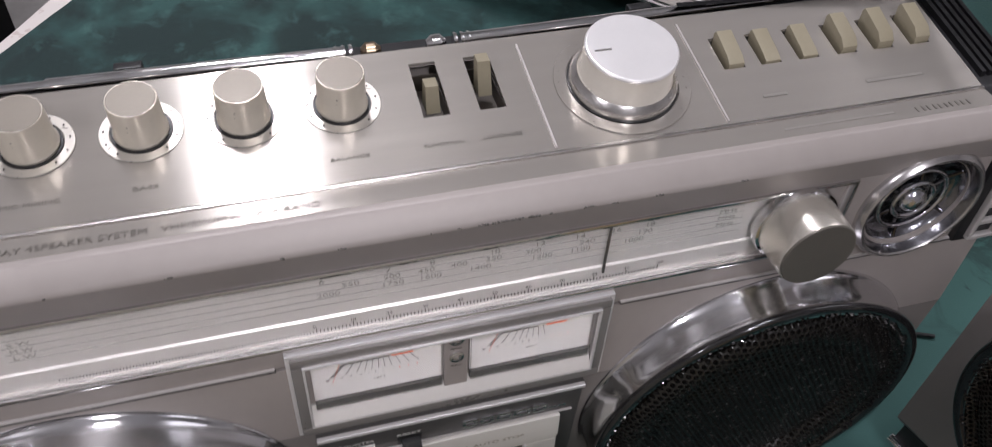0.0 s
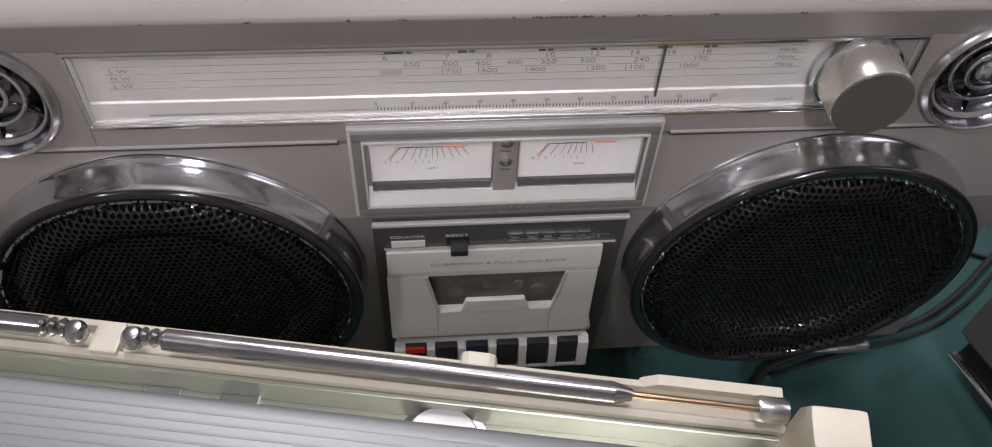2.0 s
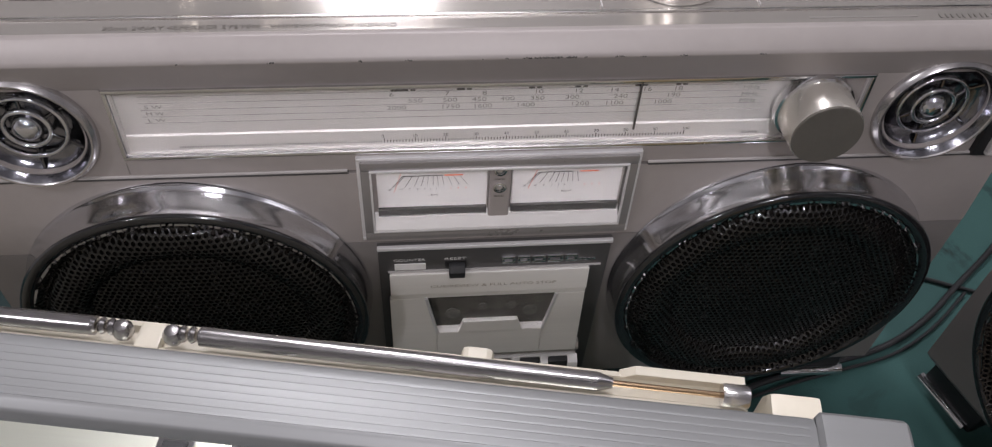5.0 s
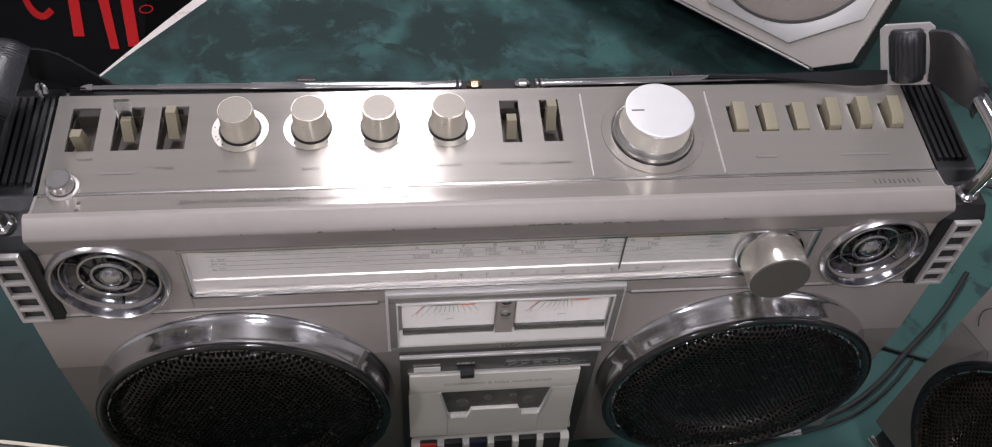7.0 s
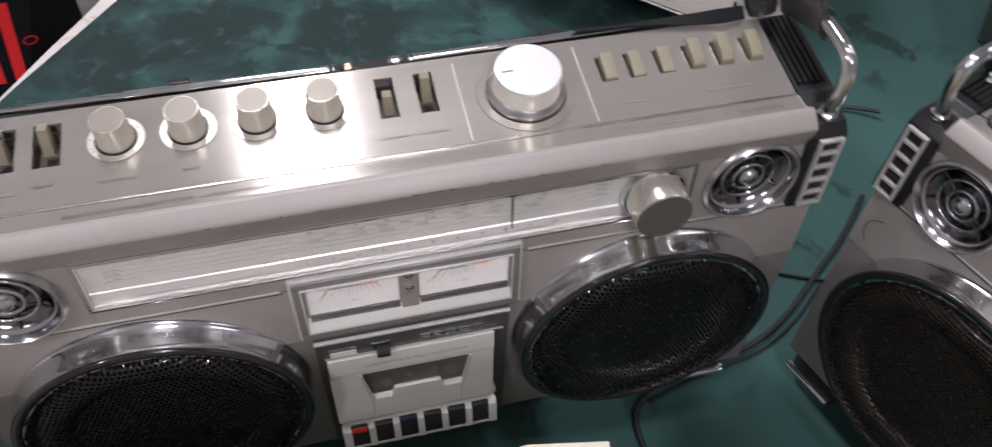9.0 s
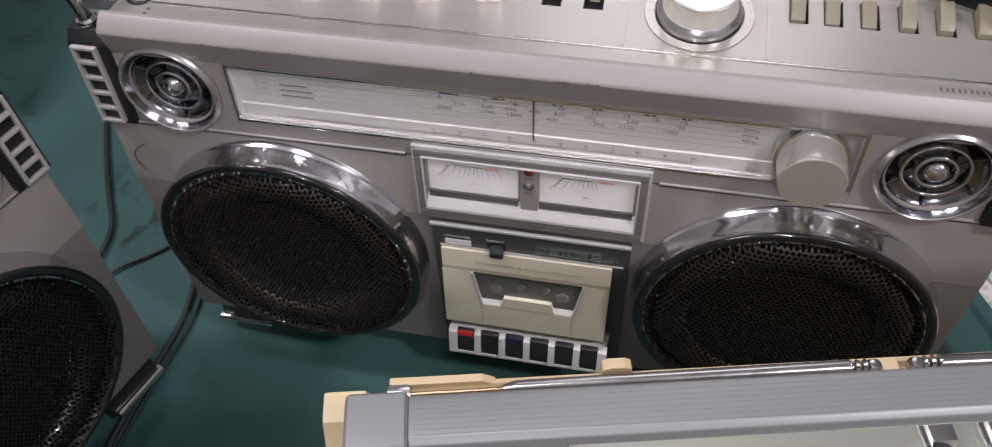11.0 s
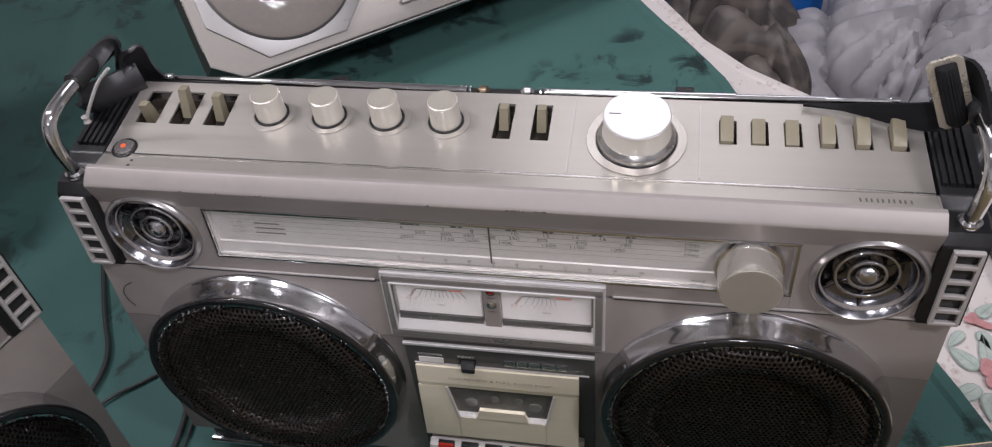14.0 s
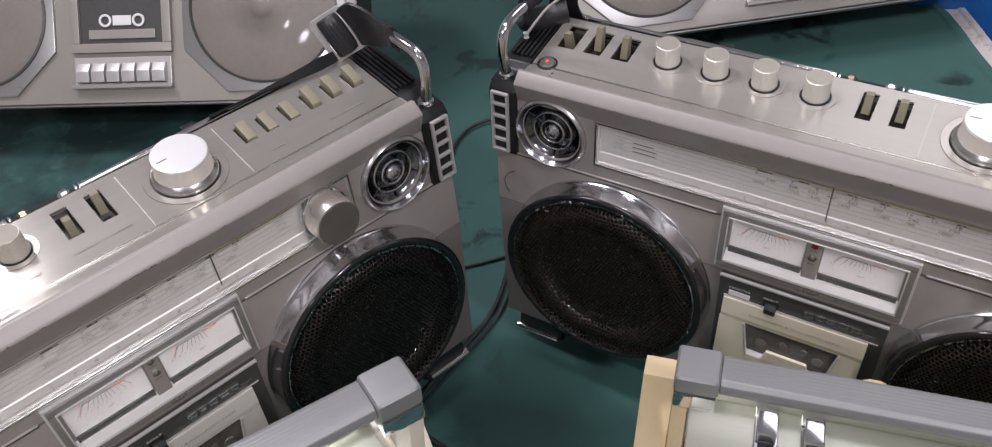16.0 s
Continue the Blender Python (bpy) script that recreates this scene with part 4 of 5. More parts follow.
# ---- straps of the two boomboxes ----
def ribbed_roll(length, wide, deep, n=44):
    """A strap rolled over a bar: an oval roll along z with ribs along it."""
    bm = bmesh.new()
    rings = []
    for z, q in ((-0.5, 0.80), (-0.47, 0.97), (-0.2, 1.0), (0.2, 1.0), (0.47, 0.97), (0.5, 0.80)):
        rings.append([bm.verts.new((wide * q * math.cos(2 * math.pi * k / n) * (1 + 0.03 * (-1) ** k), deep * q * math.sin(2 * math.pi * k / n) * (1 + 0.05 * (-1) ** k), z * length)) for k in range(n)])
    for a, b in zip(rings, rings[1:]):
        for k in range(n):
            bm.faces.new((a[k], a[(k + 1) % n], b[(k + 1) % n], b[k]))
    bm.faces.new(rings[0])
    bm.faces.new(rings[-1])
    bmesh.ops.recalc_face_normals(bm, faces=bm.faces)
    return bm


def buckled_strap(m, label, centre, wide, high, tone, band, tail, web):
    st = thing("carrying_strap", m, label, "strap", "carrying straps")
    part("webbing", strap_ribbon(band, 0.0024, 3, 0.0004, 0.002), web, st, "ribbed black webbing over the handle tube", True, 60)
    part("strap_tail", strap_ribbon(tail, 0.0016, 3, 0.0001), WEB, st, "strap tail tapering behind the top plate", True, 60)
    w, h = Vector(wide).length / 2, Vector(high).length / 2
    t = 0.0050
    outer = [(-w, -h + 0.003), (-w + 0.003, -h), (w - 0.003, -h), (w, -h + 0.003), (w, h - 0.003), (w - 0.003, h), (-w + 0.003, h), (-w, h - 0.003)]
    inner = [(x * (w - t) / w, z * (h - t) / h) for x, z in outer]
    bk = bmesh.new()
    ring = [[bk.verts.new((x, y, z)) for x, z in o] for o, y in ((outer, -0.0012), (inner, -0.0012), (inner, 0.0012), (outer, 0.0012))]
    for a, b in zip(ring, ring[1:] + ring[:1]):
        for k in range(8):
            bk.faces.new((a[k], a[(k + 1) % 8], b[(k + 1) % 8], b[k]))
    bmesh.ops.recalc_face_normals(bk, faces=bk.faces)
    bevel_all(bk, 0.0006, 2, 60)
    fm = frame_matrix(centre, wide, high)
    bo = part("buckle", bk, tone, st, "rectangular metal buckle", True)
    bo.matrix_local = fm
    roll = part("strap_fold", ribbed_roll(2 * h - 0.006, w * 0.62, 0.0075), web, st, "strap rolled through the buckle", True, 60)
    roll.matrix_local = fm
    return st


WEBGREY = dull(mat("charcoal_webbing", (0.022, 0.022, 0.025), 0.40, 0, 0.12, 60, 0.3, 700, fine=0.06), 0.55)
buckled_strap(LOC_L, "charcoal webbing strap with a pale metal buckle", (0.2551, 0.0900, 0.3312), (0.0250, -0.0141, 0.0121), (0.0102, -0.0136, -0.0369), SATIN,
              [((0.2526, 0.078, 0.3579), (0.2687, 0.078, 0.3204)), ((0.2541, 0.072, 0.3627), (0.2715, 0.072, 0.3212)), ((0.2547, 0.06, 0.3697), (0.2721, 0.06, 0.3241)), ((0.2603, 0.045, 0.3646), (0.2695, 0.045, 0.3295)), ((0.2733, 0.036, 0.3452), (0.2697, 0.036, 0.3333)), ((0.2843, 0.042, 0.3282), (0.2801, 0.042, 0.3204))],
              [((0.2474, 0.0914, 0.3181), (0.2476, 0.0854, 0.3117)), ((0.2309, 0.0897, 0.3198), (0.2301, 0.0837, 0.3114)), ((0.2128, 0.0921, 0.3167), (0.2132, 0.0861, 0.3118)), ((0.1914, 0.0964, 0.3121), (0.183, 0.0904, 0.3126)), ((0.1655, 0.0984, 0.3095), (0.1627, 0.0924, 0.3129)), ((0.1345, 0.0996, 0.3097), (0.1321, 0.0936, 0.3131))], WEBGREY)
BUFF = mat("pale_gold_buckle", (0.58, 0.53, 0.44), 0.28, 0.6, 0.05, 50, fine=0.05)
buckled_strap(LOC_R, "black webbing strap with a pale gold buckle", (0.2593, 0.0500, 0.3468), (0.0173, 0.0000, 0.0074), (0.0139, -0.0000, -0.0444), BUFF,
              [((0.2639, 0.056, 0.3647), (0.2746, 0.056, 0.3259)), ((0.2657, 0.052, 0.3664), (0.2765, 0.052, 0.3254)), ((0.2698, 0.046, 0.3642), (0.2766, 0.046, 0.3247)), ((0.2736, 0.036, 0.355), (0.2742, 0.036, 0.3305)), ((0.2771, 0.03, 0.3431), (0.2731, 0.03, 0.3367))],
              [((0.2642, 0.072, 0.328), (0.269, 0.069, 0.3089)), ((0.256, 0.0693, 0.3272), (0.2618, 0.0663, 0.3085)), ((0.2421, 0.0732, 0.3234), (0.2446, 0.0702, 0.3091)), ((0.2236, 0.0803, 0.3179), (0.2264, 0.0773, 0.3103)), ((0.2074, 0.0859, 0.3133), (0.2075, 0.0829, 0.3113)), ((0.1899, 0.0881, 0.3114), (0.1897, 0.0851, 0.3117))], WEB)

bunched = thing("carrying_strap", LOC_L, "black ribbed webbing strap bunched round the handle tube", "strap", "carrying straps")
part("sleeve", strap_ribbon([((-0.2790, 0.085, 0.3538), (-0.2609, 0.085, 0.3477)), ((-0.2790, 0.070, 0.3514), (-0.2617, 0.070, 0.3440)), ((-0.2790, 0.050, 0.3486), (-0.2630, 0.050, 0.3407)), ((-0.2800, 0.040, 0.3423), (-0.2659, 0.040, 0.3356))], 0.003, 4, 0.0003, 0.003), WEBGREY, bunched, "ribbed sleeve over the handle tube", True, 60)
part("fanned_end", strap_ribbon([((-0.2673, 0.092, 0.3417), (-0.2695, 0.092, 0.3221)), ((-0.2634, 0.100, 0.3364), (-0.2703, 0.100, 0.3147)), ((-0.2562, 0.106, 0.3273), (-0.2656, 0.106, 0.3078)), ((-0.2467, 0.110, 0.3138), (-0.2585, 0.110, 0.3020)), ((-0.2361, 0.113, 0.2995), (-0.2465, 0.113, 0.2968)), ((-0.2273, 0.110, 0.2968), (-0.2350, 0.110, 0.2960))], 0.002, 2, 0.0007), WEB, bunched, "fanned ribbed end behind the plate", True, 60)

part("hanging_loop", strap_ribbon([((-0.262, 0.118, 0.310), (-0.268, 0.118, 0.275)), ((-0.290, 0.138, 0.312), (-0.300, 0.138, 0.260)), ((-0.315, 0.140, 0.310), (-0.335, 0.140, 0.222)), ((-0.345, 0.130, 0.290), (-0.370, 0.130, 0.195)), ((-0.372, 0.100, 0.250), (-0.395, 0.100, 0.165)), ((-0.380, 0.060, 0.200), (-0.400, 0.060, 0.120))], 0.002, 3, 0.0006), WEB, bunched, "wide ribbed loop hanging beside the cabinet", True, 60)

knotted = thing("carrying_strap", LOC_R, "black strap looped and knotted at the handle tube", "strap", "carrying straps")
part("loop", strap_ribbon([((-0.2813, 0.060, 0.3384), (-0.2729, 0.060, 0.3305)), ((-0.2690, 0.070, 0.3509), (-0.2612, 0.070, 0.3437)), ((-0.2643, 0.080, 0.3511), (-0.2656, 0.080, 0.3423)), ((-0.2663, 0.088, 0.3394), (-0.2738, 0.088, 0.3287)), ((-0.2674, 0.088, 0.3210), (-0.2763, 0.088, 0.3169)), ((-0.2735, 0.086, 0.3102), (-0.2791, 0.086, 0.3126))], 0.003, 3, 0.0001, 0.001), WEBGREY, knotted, "", True, 60)
part("loop", strap_ribbon([((-0.2562, 0.082, 0.3384), (-0.2662, 0.082, 0.3219)), ((-0.2512, 0.086, 0.3421), (-0.2749, 0.086, 0.3091)), ((-0.2493, 0.090, 0.3365), (-0.2781, 0.090, 0.2992)), ((-0.2519, 0.095, 0.3189), (-0.2718, 0.095, 0.2918)), ((-0.2478, 0.100, 0.3072), (-0.2570, 0.100, 0.2962)), ((-0.2410, 0.102, 0.3015), (-0.2456, 0.102, 0.2983))], 0.003, 3, 0.0001, 0.005), WEBGREY, knotted, "", True, 60)
part("loop", strap_ribbon([((-0.2600, 0.088, 0.3260), (-0.2560, 0.088, 0.3010)), ((-0.2715, 0.078, 0.3235), (-0.2680, 0.078, 0.2975)), ((-0.2775, 0.067, 0.3245), (-0.2790, 0.067, 0.2975)), ((-0.2810, 0.056, 0.3265), (-0.2855, 0.056, 0.3035)), ((-0.2803, 0.048, 0.3287), (-0.2872, 0.048, 0.3164))], 0.003, 3, 0.0001, 0.005), WEBGREY, knotted, "", True, 60)
STRING = mat("grey_white_string", (0.50, 0.49, 0.47), 0.8, 0, 0.2, 400, 0.8, 900)
part("string", tube([(-0.2361, 0.03, 0.358), (-0.2474, 0.03, 0.3481), (-0.2574, 0.03, 0.3342), (-0.2637, 0.03, 0.3247), (-0.2679, 0.03, 0.3178)], 0.0011, 8, smooth=2), STRING, knotted, "twisted pale string", True)
part("string_knot", lathe([(0.0, -0.003), (0.0026, -0.002), (0.0018, 0.0), (0.0028, 0.0025), (0.0, 0.003)], (-0.2679, 0.03, 0.3178), "z", 10), STRING, knotted, "", True)

# ---- cream boomboxes in front, seen from behind and above ----
ANTENNA = mat("worn_chrome", (0.40, 0.385, 0.38), 0.22, 0.95, 0.08, 60, fine=0.06)
PALE = mat("pale_green_silver_plate", (0.60, 0.61, 0.52), 0.30, 0.8, 0.05, 18, 0.12, 400, (0.05, 1, 1), 0.05)


TAN = mat("yellowed_cream_plastic", (0.60, 0.47, 0.28), 0.42, 0.0, 0.05, 25, 0.1, 500, fine=0.06)


def cream_boombox(m, label, bar_y, bar_z, shell):
    b = thing("cream_boombox", m, label, "boombox", "cream boomboxes in the foreground")
    part("back_shell", prism([(-0.0030, 0.0), (-0.0030, 0.3000), (-0.0010, 0.3015), (0.0005, 0.2985), (0.0060, 0.2985), (0.0075, 0.3015), (0.0105, 0.3000), (0.0125, 0.2850), (0.0125, 0.0)], -0.2265, 0.2265, 0.0008), shell, b, "cream plastic back shell with antenna trough", True)
    part("front_body", box(-0.2265, 0.2265, -0.1250, -0.0032, 0.0, 0.2790, 0.003), GREYBAR, b, "silver grey front body", True)
    for s in (-1, 1):
        xa, xb = sorted((s * 0.2362, s * 0.2560))
        hn = prism([(-0.0450, 0.0), (-0.0450, 0.2450), (-0.0280, 0.2560), (-0.0060, 0.2985), (0.0085, 0.3000), (0.0125, 0.2900), (0.0125, 0.0)], xa, xb, 0.0025)
        part("end_post", hn, shell, b, "cream plastic corner post", True)
        part("end_web", box(*sorted((s * 0.2266, s * 0.2361)), -0.1150, 0.0110, 0.0, 0.2640, 0.001), shell, b)
        part("post_pin", lathe([(0.0030, 0), (0.0030, 0.004), (0.0022, 0.005), (0, 0.005)], (s * 0.2310, 0.0040, 0.2640), "z", 12), WHITE, b, "", True)
        for y0 in (0.0085,):
            part("trough_step", prism([(s * 0.178, 0.3005), (s * 0.184, 0.3045), (s * 0.2255, 0.3045), (s * 0.2262, 0.3000)] if s > 0 else [(s * 0.2262, 0.3000), (s * 0.2255, 0.3045), (s * 0.184, 0.3045), (s * 0.178, 0.3005)], 0.0072, 0.0112, 0.0006, axis="y"), shell, b)
    plate = part("top_plate", box(-0.2255, 0.2255, -0.1200, -0.0034, 0.2791, 0.2850, 0.0008), PALE, b, "pale green-silver brushed top plate")
    # thin strip in the plate's colour over the shell lip's front
    part("lip_strip", box(-0.2250, 0.2250, -0.0050, -0.0033, 0.2851, 0.2975, 0.0004), PALE, plate, "pale green strip along the front of the shell lip")
    for x in (-0.1800, -0.1535, 0.0170, 0.0440):
        sw = part("slide_switch", box(x - 0.0068, x + 0.0068, -0.0480, -0.0050, 0.2850, 0.2868, 0.0006), CHROME, b, "chrome slide switch")
        part("switch_cap", prism([(-0.030, 0.2868), (-0.028, 0.2925), (-0.012, 0.2925), (-0.009, 0.2868)], x - 0.0055, x + 0.0055, 0.0008), CHROME, sw, "", True)
        part("switch_slot", box(x - 0.0045, x + 0.0045, -0.0450, -0.0310, 0.2866, 0.2872), BLACK, sw)
    kb = part("round_knob", lathe([(0.0130, 0), (0.0130, 0.006), (0.0120, 0.008), (0, 0.008)], (0.1145, -0.0160, 0.2850), "z", 40), SATIN, b, "satin round knob", True, 20)
    part("knob_collar", lathe([(0.0140, 0), (0.0140, 0.0016), (0.0165, 0.0012), (0.0168, 0)], (0.1145, -0.0160, 0.2850), "z", 40, closed=True), CHROME, kb)
    part("antenna_rest", prism([(0.1170, 0.3000), (0.1180, 0.3030), (0.1200, 0.3038), (0.1270, 0.3038), (0.1290, 0.3030), (0.1300, 0.3000)], 0.0070, 0.0125, 0.001, axis="y"), shell, b)
    part("antenna_rest", prism([(-0.1310, 0.3000), (-0.1300, 0.3080), (-0.1270, 0.3095), (-0.1200, 0.3095), (-0.1170, 0.3080), (-0.1160, 0.3000)], 0.0070, 0.0125, 0.001, axis="y"), shell, b)
    part("centre_block", box(-0.0052, 0.0042, -0.0025, 0.0090, 0.2985, 0.3028, 0.001), shell, b)
    for s in (-1, 1):
        an = part("antenna", tube([(s * 0.0200, 0.0025, 0.3065), (s * 0.1690, 0.0025, 0.3045)], 0.0037, 16), ANTENNA, b, "folded chrome telescopic antenna", True)
        part("antenna_taper", tube([(s * 0.1690, 0.0025, 0.3045), (s * 0.1750, 0.0025, 0.3044)], [0.0037, 0.0020], 14), ANTENNA, an, "", True)
        part("antenna_rod", tube([(s * 0.1740, 0.0025, 0.3044), (s * 0.2170, 0.0025, 0.3040)], 0.0012, 10), mat("copper_tinted_rod", (0.55, 0.38, 0.24), 0.22, 1.0), an, "", True)
        part("antenna_tip", lathe([(0.0043, -0.005), (0.0046, -0.004), (0.0046, 0.004), (0.0042, 0.005)], (s * 0.2210, 0.0025, 0.3043), "x", 18), SPUN, an, "", True)
        for k in range(3):
            part("antenna_collar", lathe([(0.0026, -0.0012), (0.0034, 0), (0.0026, 0.0012)], (s * (0.0135 + 0.0035 * k), 0.0025, 0.3070), "x", 16), ANTENNA, an, "", True)
        part("antenna_joint", lathe([(0.0, -0.0044), (0.0026, -0.0036), (0.0039, -0.0012), (0.0039, 0.0012), (0.0026, 0.0036), (0.0, 0.0044)], (s * 0.0095, 0.0020, 0.3060), "z", 20), ANTENNA, an, "", True)
    # carrying handle: ribbed flat bar on two arms
    prof = [(bar_y - 0.0085, bar_z - 0.0120), (bar_y - 0.0115, bar_z - 0.0060), (bar_y - 0.0104, bar_z - 0.0022), (bar_y - 0.0075, bar_z - 0.0004), (bar_y + 0.0070, bar_z), (bar_y + 0.0098, bar_z - 0.0008)]
    prof += [(bar_y + 0.0112, bar_z - 0.0030), (bar_y + 0.0105, bar_z - 0.0080), (bar_y + 0.0060, bar_z - 0.0120)]
    hd = part("handle", prism(prof, -0.2120, 0.2120, 0.0008), GREYBAR, b, "silver grey carrying handle bar", True)
    for k in range(7):
        ry = bar_y - 0.0066 + 0.0022 * k
        rz = bar_z - 0.0004 + 0.0004 * (ry - bar_y + 0.0075) / 0.0145
        part("rib", prism([(ry - 0.0006, rz - 0.0004), (ry - 0.0003, rz + 0.0001), (ry + 0.0003, rz + 0.0001), (ry + 0.0006, rz - 0.0004)], -0.2100, 0.2100), GREYBAR, hd)
    for s in (-1, 1):
        part("handle_end", box(*sorted((s * 0.2121, s * 0.2365)), bar_y - 0.0122, bar_y + 0.0122, bar_z - 0.0130, bar_z + 0.0006, 0.0035, 3), GREYBAR, hd, "", True)
        part("handle_corner", prism([(bar_y - 0.0120, bar_z - 0.0250), (bar_y - 0.0126, bar_z - 0.0131), (bar_y + 0.0126, bar_z - 0.0131), (bar_y + 0.0110, bar_z - 0.0250)], *sorted((s * 0.2130, s * 0.2358)), 0.0012), CHROME, hd, "chrome handle corner", True)
        part("handle_arm", prism([(bar_y - 0.0100, bar_z - 0.0252), (bar_y + 0.0100, bar_z - 0.0252), (-0.0360, 0.2600), (-0.0560, 0.2600)], *sorted((s * 0.2272, s * 0.2356)), 0.001), shell, hd, "", True)
    return b


cream_boombox(pose(-0.15, -0.1195, 0, 0, 0, -9.8), "cream boombox with its silver handle raised", -0.0650, 0.3950, CREAM)
cream_boombox(pose(0.3530, -0.4735, 0, 0, 0, -57.8), "yellowed cream boombox with its silver handle lowered", -0.0340, 0.3520, TAN)

# ---- silver boomboxes leaning back behind ----
MESHGREY = mat("taupe_speaker_cloth", (0.205, 0.178, 0.158), 0.5, 0.0, 0.12, 14, 0.4, 1600, fine=0.08, coat=0.12)
OLIVE = mat("dark_olive_plastic", (0.035, 0.035, 0.028), 0.5, 0, 0.15, 30, 0.1, 400)
FRAMECHROME = mat("satin_chrome_frame", (0.46, 0.45, 0.44), 0.28, 0.8, 0.01, 12, fine=0.01)
IVORY = mat("ivory_silver_plastic", (0.335, 0.308, 0.28), 0.38, 0.2, 0.04, 20, 0.1, 500, fine=0.05)


def silver_boombox(m, label):
    b = thing("silver_boombox", m, label, "boombox", "ivory boomboxes leaning back")
    half, cut, rise = 0.3180, 0.0340, 0.0240
    shape = [(-half + cut, -0.0080), (half - cut, -0.0080), (half, rise - 0.0080), (half, 0.3280), (-half, 0.3280), (-half, rise - 0.0080)]
    inset = [(x * 0.985, 0.155 + (z - 0.155) * 0.975) for x, z in shape]
    part("cabinet", prism(inset, 0.0035, 0.1250, 0.004, axis="y"), OLIVE, b, "dark olive cabinet back", True)
    part("front_panel", prism(shape, -0.0080, -0.0010, 0.0022, axis="y"), IVORY, b, "ivory silver front panel with cut corners", True)
    part("edge_band", prism([(x * 0.994, 0.155 + (z - 0.155) * 0.99) for x, z in shape], -0.0009, 0.0034, axis="y"), CHARCOAL, b, "dark band behind the panel")
    part("bottom_trim", box(-half + cut + 0.004, half - cut - 0.004, 0.0040, 0.0300, -0.0110, -0.0060, 0.001), SATIN, b)
    for s in (-1, 1):
        beads = None
        for k in range(60):
            beads = box(*sorted((s * (half - 0.001), s * (half + 0.0007))), -0.0056, -0.0016, 0.0365 + k * 0.0048, 0.0396 + k * 0.0048, bm=beads)
        tagged(part("edge_beads", beads, IVORY, b, "fine beaded edge"), kind="stuff")
        c = (s * 0.1960, -0.0080, 0.1120)
        hf, cc = 0.1085, 0.0570
        octo = [(c[0] - hf + cc, c[2] - hf), (c[0] + hf - cc, c[2] - hf), (c[0] + hf, c[2] - hf + cc), (c[0] + hf, c[2] + hf - cc), (c[0] + hf - cc, c[2] + hf), (c[0] - hf + cc, c[2] + hf), (c[0] - hf, c[2] + hf - cc), (c[0] - hf, c[2] - hf + cc)]
        fr = part("speaker_frame", prism(octo, -0.0120, -0.0078, 0.0014, axis="y"), FRAMECHROME, b, "bright eight-sided speaker frame", True)
        part("speaker_lip", lathe([(0.0985, -0.003), (0.0985, -0.0058), (0.0955, -0.0068), (0.0945, -0.003)], c, "y", 72, closed=True), CHARCOAL, fr, "", True)
        part("speaker_cloth", lathe([(0.0955, -0.0045), (0.0900, -0.0060), (0.0500, -0.0072), (0.0180, -0.0075), (0.0150, -0.0092), (0.0080, -0.0118), (0.0, -0.0126)], c, "y", 72), MESHGREY, fr, "taupe speaker mesh with centre dome", True)
    dk = part("cassette_deck", frame_ring(-0.0640, 0.0720, 0.0580, 0.1620, 0.0120, -0.0150, -0.0082, 0.0015), IVORY, b, "ivory cassette deck frame", True)
    part("deck_window", box(-0.0518, 0.0598, -0.0105, -0.0082, 0.0702, 0.1498), CHARCOAL, dk, "dark cassette window")
    part("tape_rest", box(-0.0400, 0.0500, -0.0128, -0.0106, 0.0760, 0.0880, 0.001), IVORY, dk)
    for x in (-0.0170, 0.0280):
        part("spindle", lathe([(0.0085, 0), (0.0085, -0.0022), (0.0055, -0.0022), (0.0055, 0)], (x, -0.0106, 0.1000), "y", 28, closed=True), WHITE, dk, "white spindle ring")
    part("spindle_bridge", box(-0.0070, 0.0180, -0.0124, -0.0106, 0.0935, 0.1065, 0.0008), WHITE, dk)
    part("deck_mark", box(-0.0330, -0.0130, -0.0086, -0.0080, 0.1720, 0.1775), CHARCOAL, b, "small dark print over the deck")
    part("deck_mark", box(0.0020, 0.0110, -0.0086, -0.0080, 0.1715, 0.1785), BLACK, b, "small dark print over the deck")
    part("key_bed", box(-0.0620, 0.0700, -0.0125, -0.0082, 0.0100, 0.0520, 0.001), SATIN, b)
    part("key_sill", box(-0.0640, 0.0720, -0.0190, -0.0126, 0.0110, 0.0160, 0.001), IVORY, b)
    for k in range(6):
        x = -0.0560 + k * 0.0205
        part("deck_key", prism([(-0.0126, 0.0175), (-0.0215, 0.0190), (-0.0225, 0.0330), (-0.0160, 0.0440), (-0.0126, 0.0440)], x, x + 0.0175, 0.0012), SATIN, b, "silver piano key", True)
    return b


silver_boombox(pose(0.2000, 0.6240, 0.0850, -38, 0, -44), "ivory silver boombox leaning back, cassette deck showing")
silver_boombox(pose(0.9800, 0.1220, 0.0850, -38, 0, -32), "ivory silver boombox leaning back near the table edge")
for x, y, yaw in ((0.2000, 0.6240, -44), (0.9710, 0.1270, -32)):
    st = thing("prop_block", pose(x, y, 0, 0, 0, yaw), "dark block propping up the leaning boombox", "block")
    part("block", prism([(0.105, 0.0), (0.105, 0.012), (0.235, 0.140), (0.260, 0.140), (0.260, 0.0)], -0.18, 0.18, 0.003), BLACK, st)

# ---- cables ----
def cable(points, r, label):
    ob = part("cable", tube(points, r, 10, smooth=3), RUBBER, None, "", True)
    return tagged(ob, label, "cable", "black cables on the cloth")


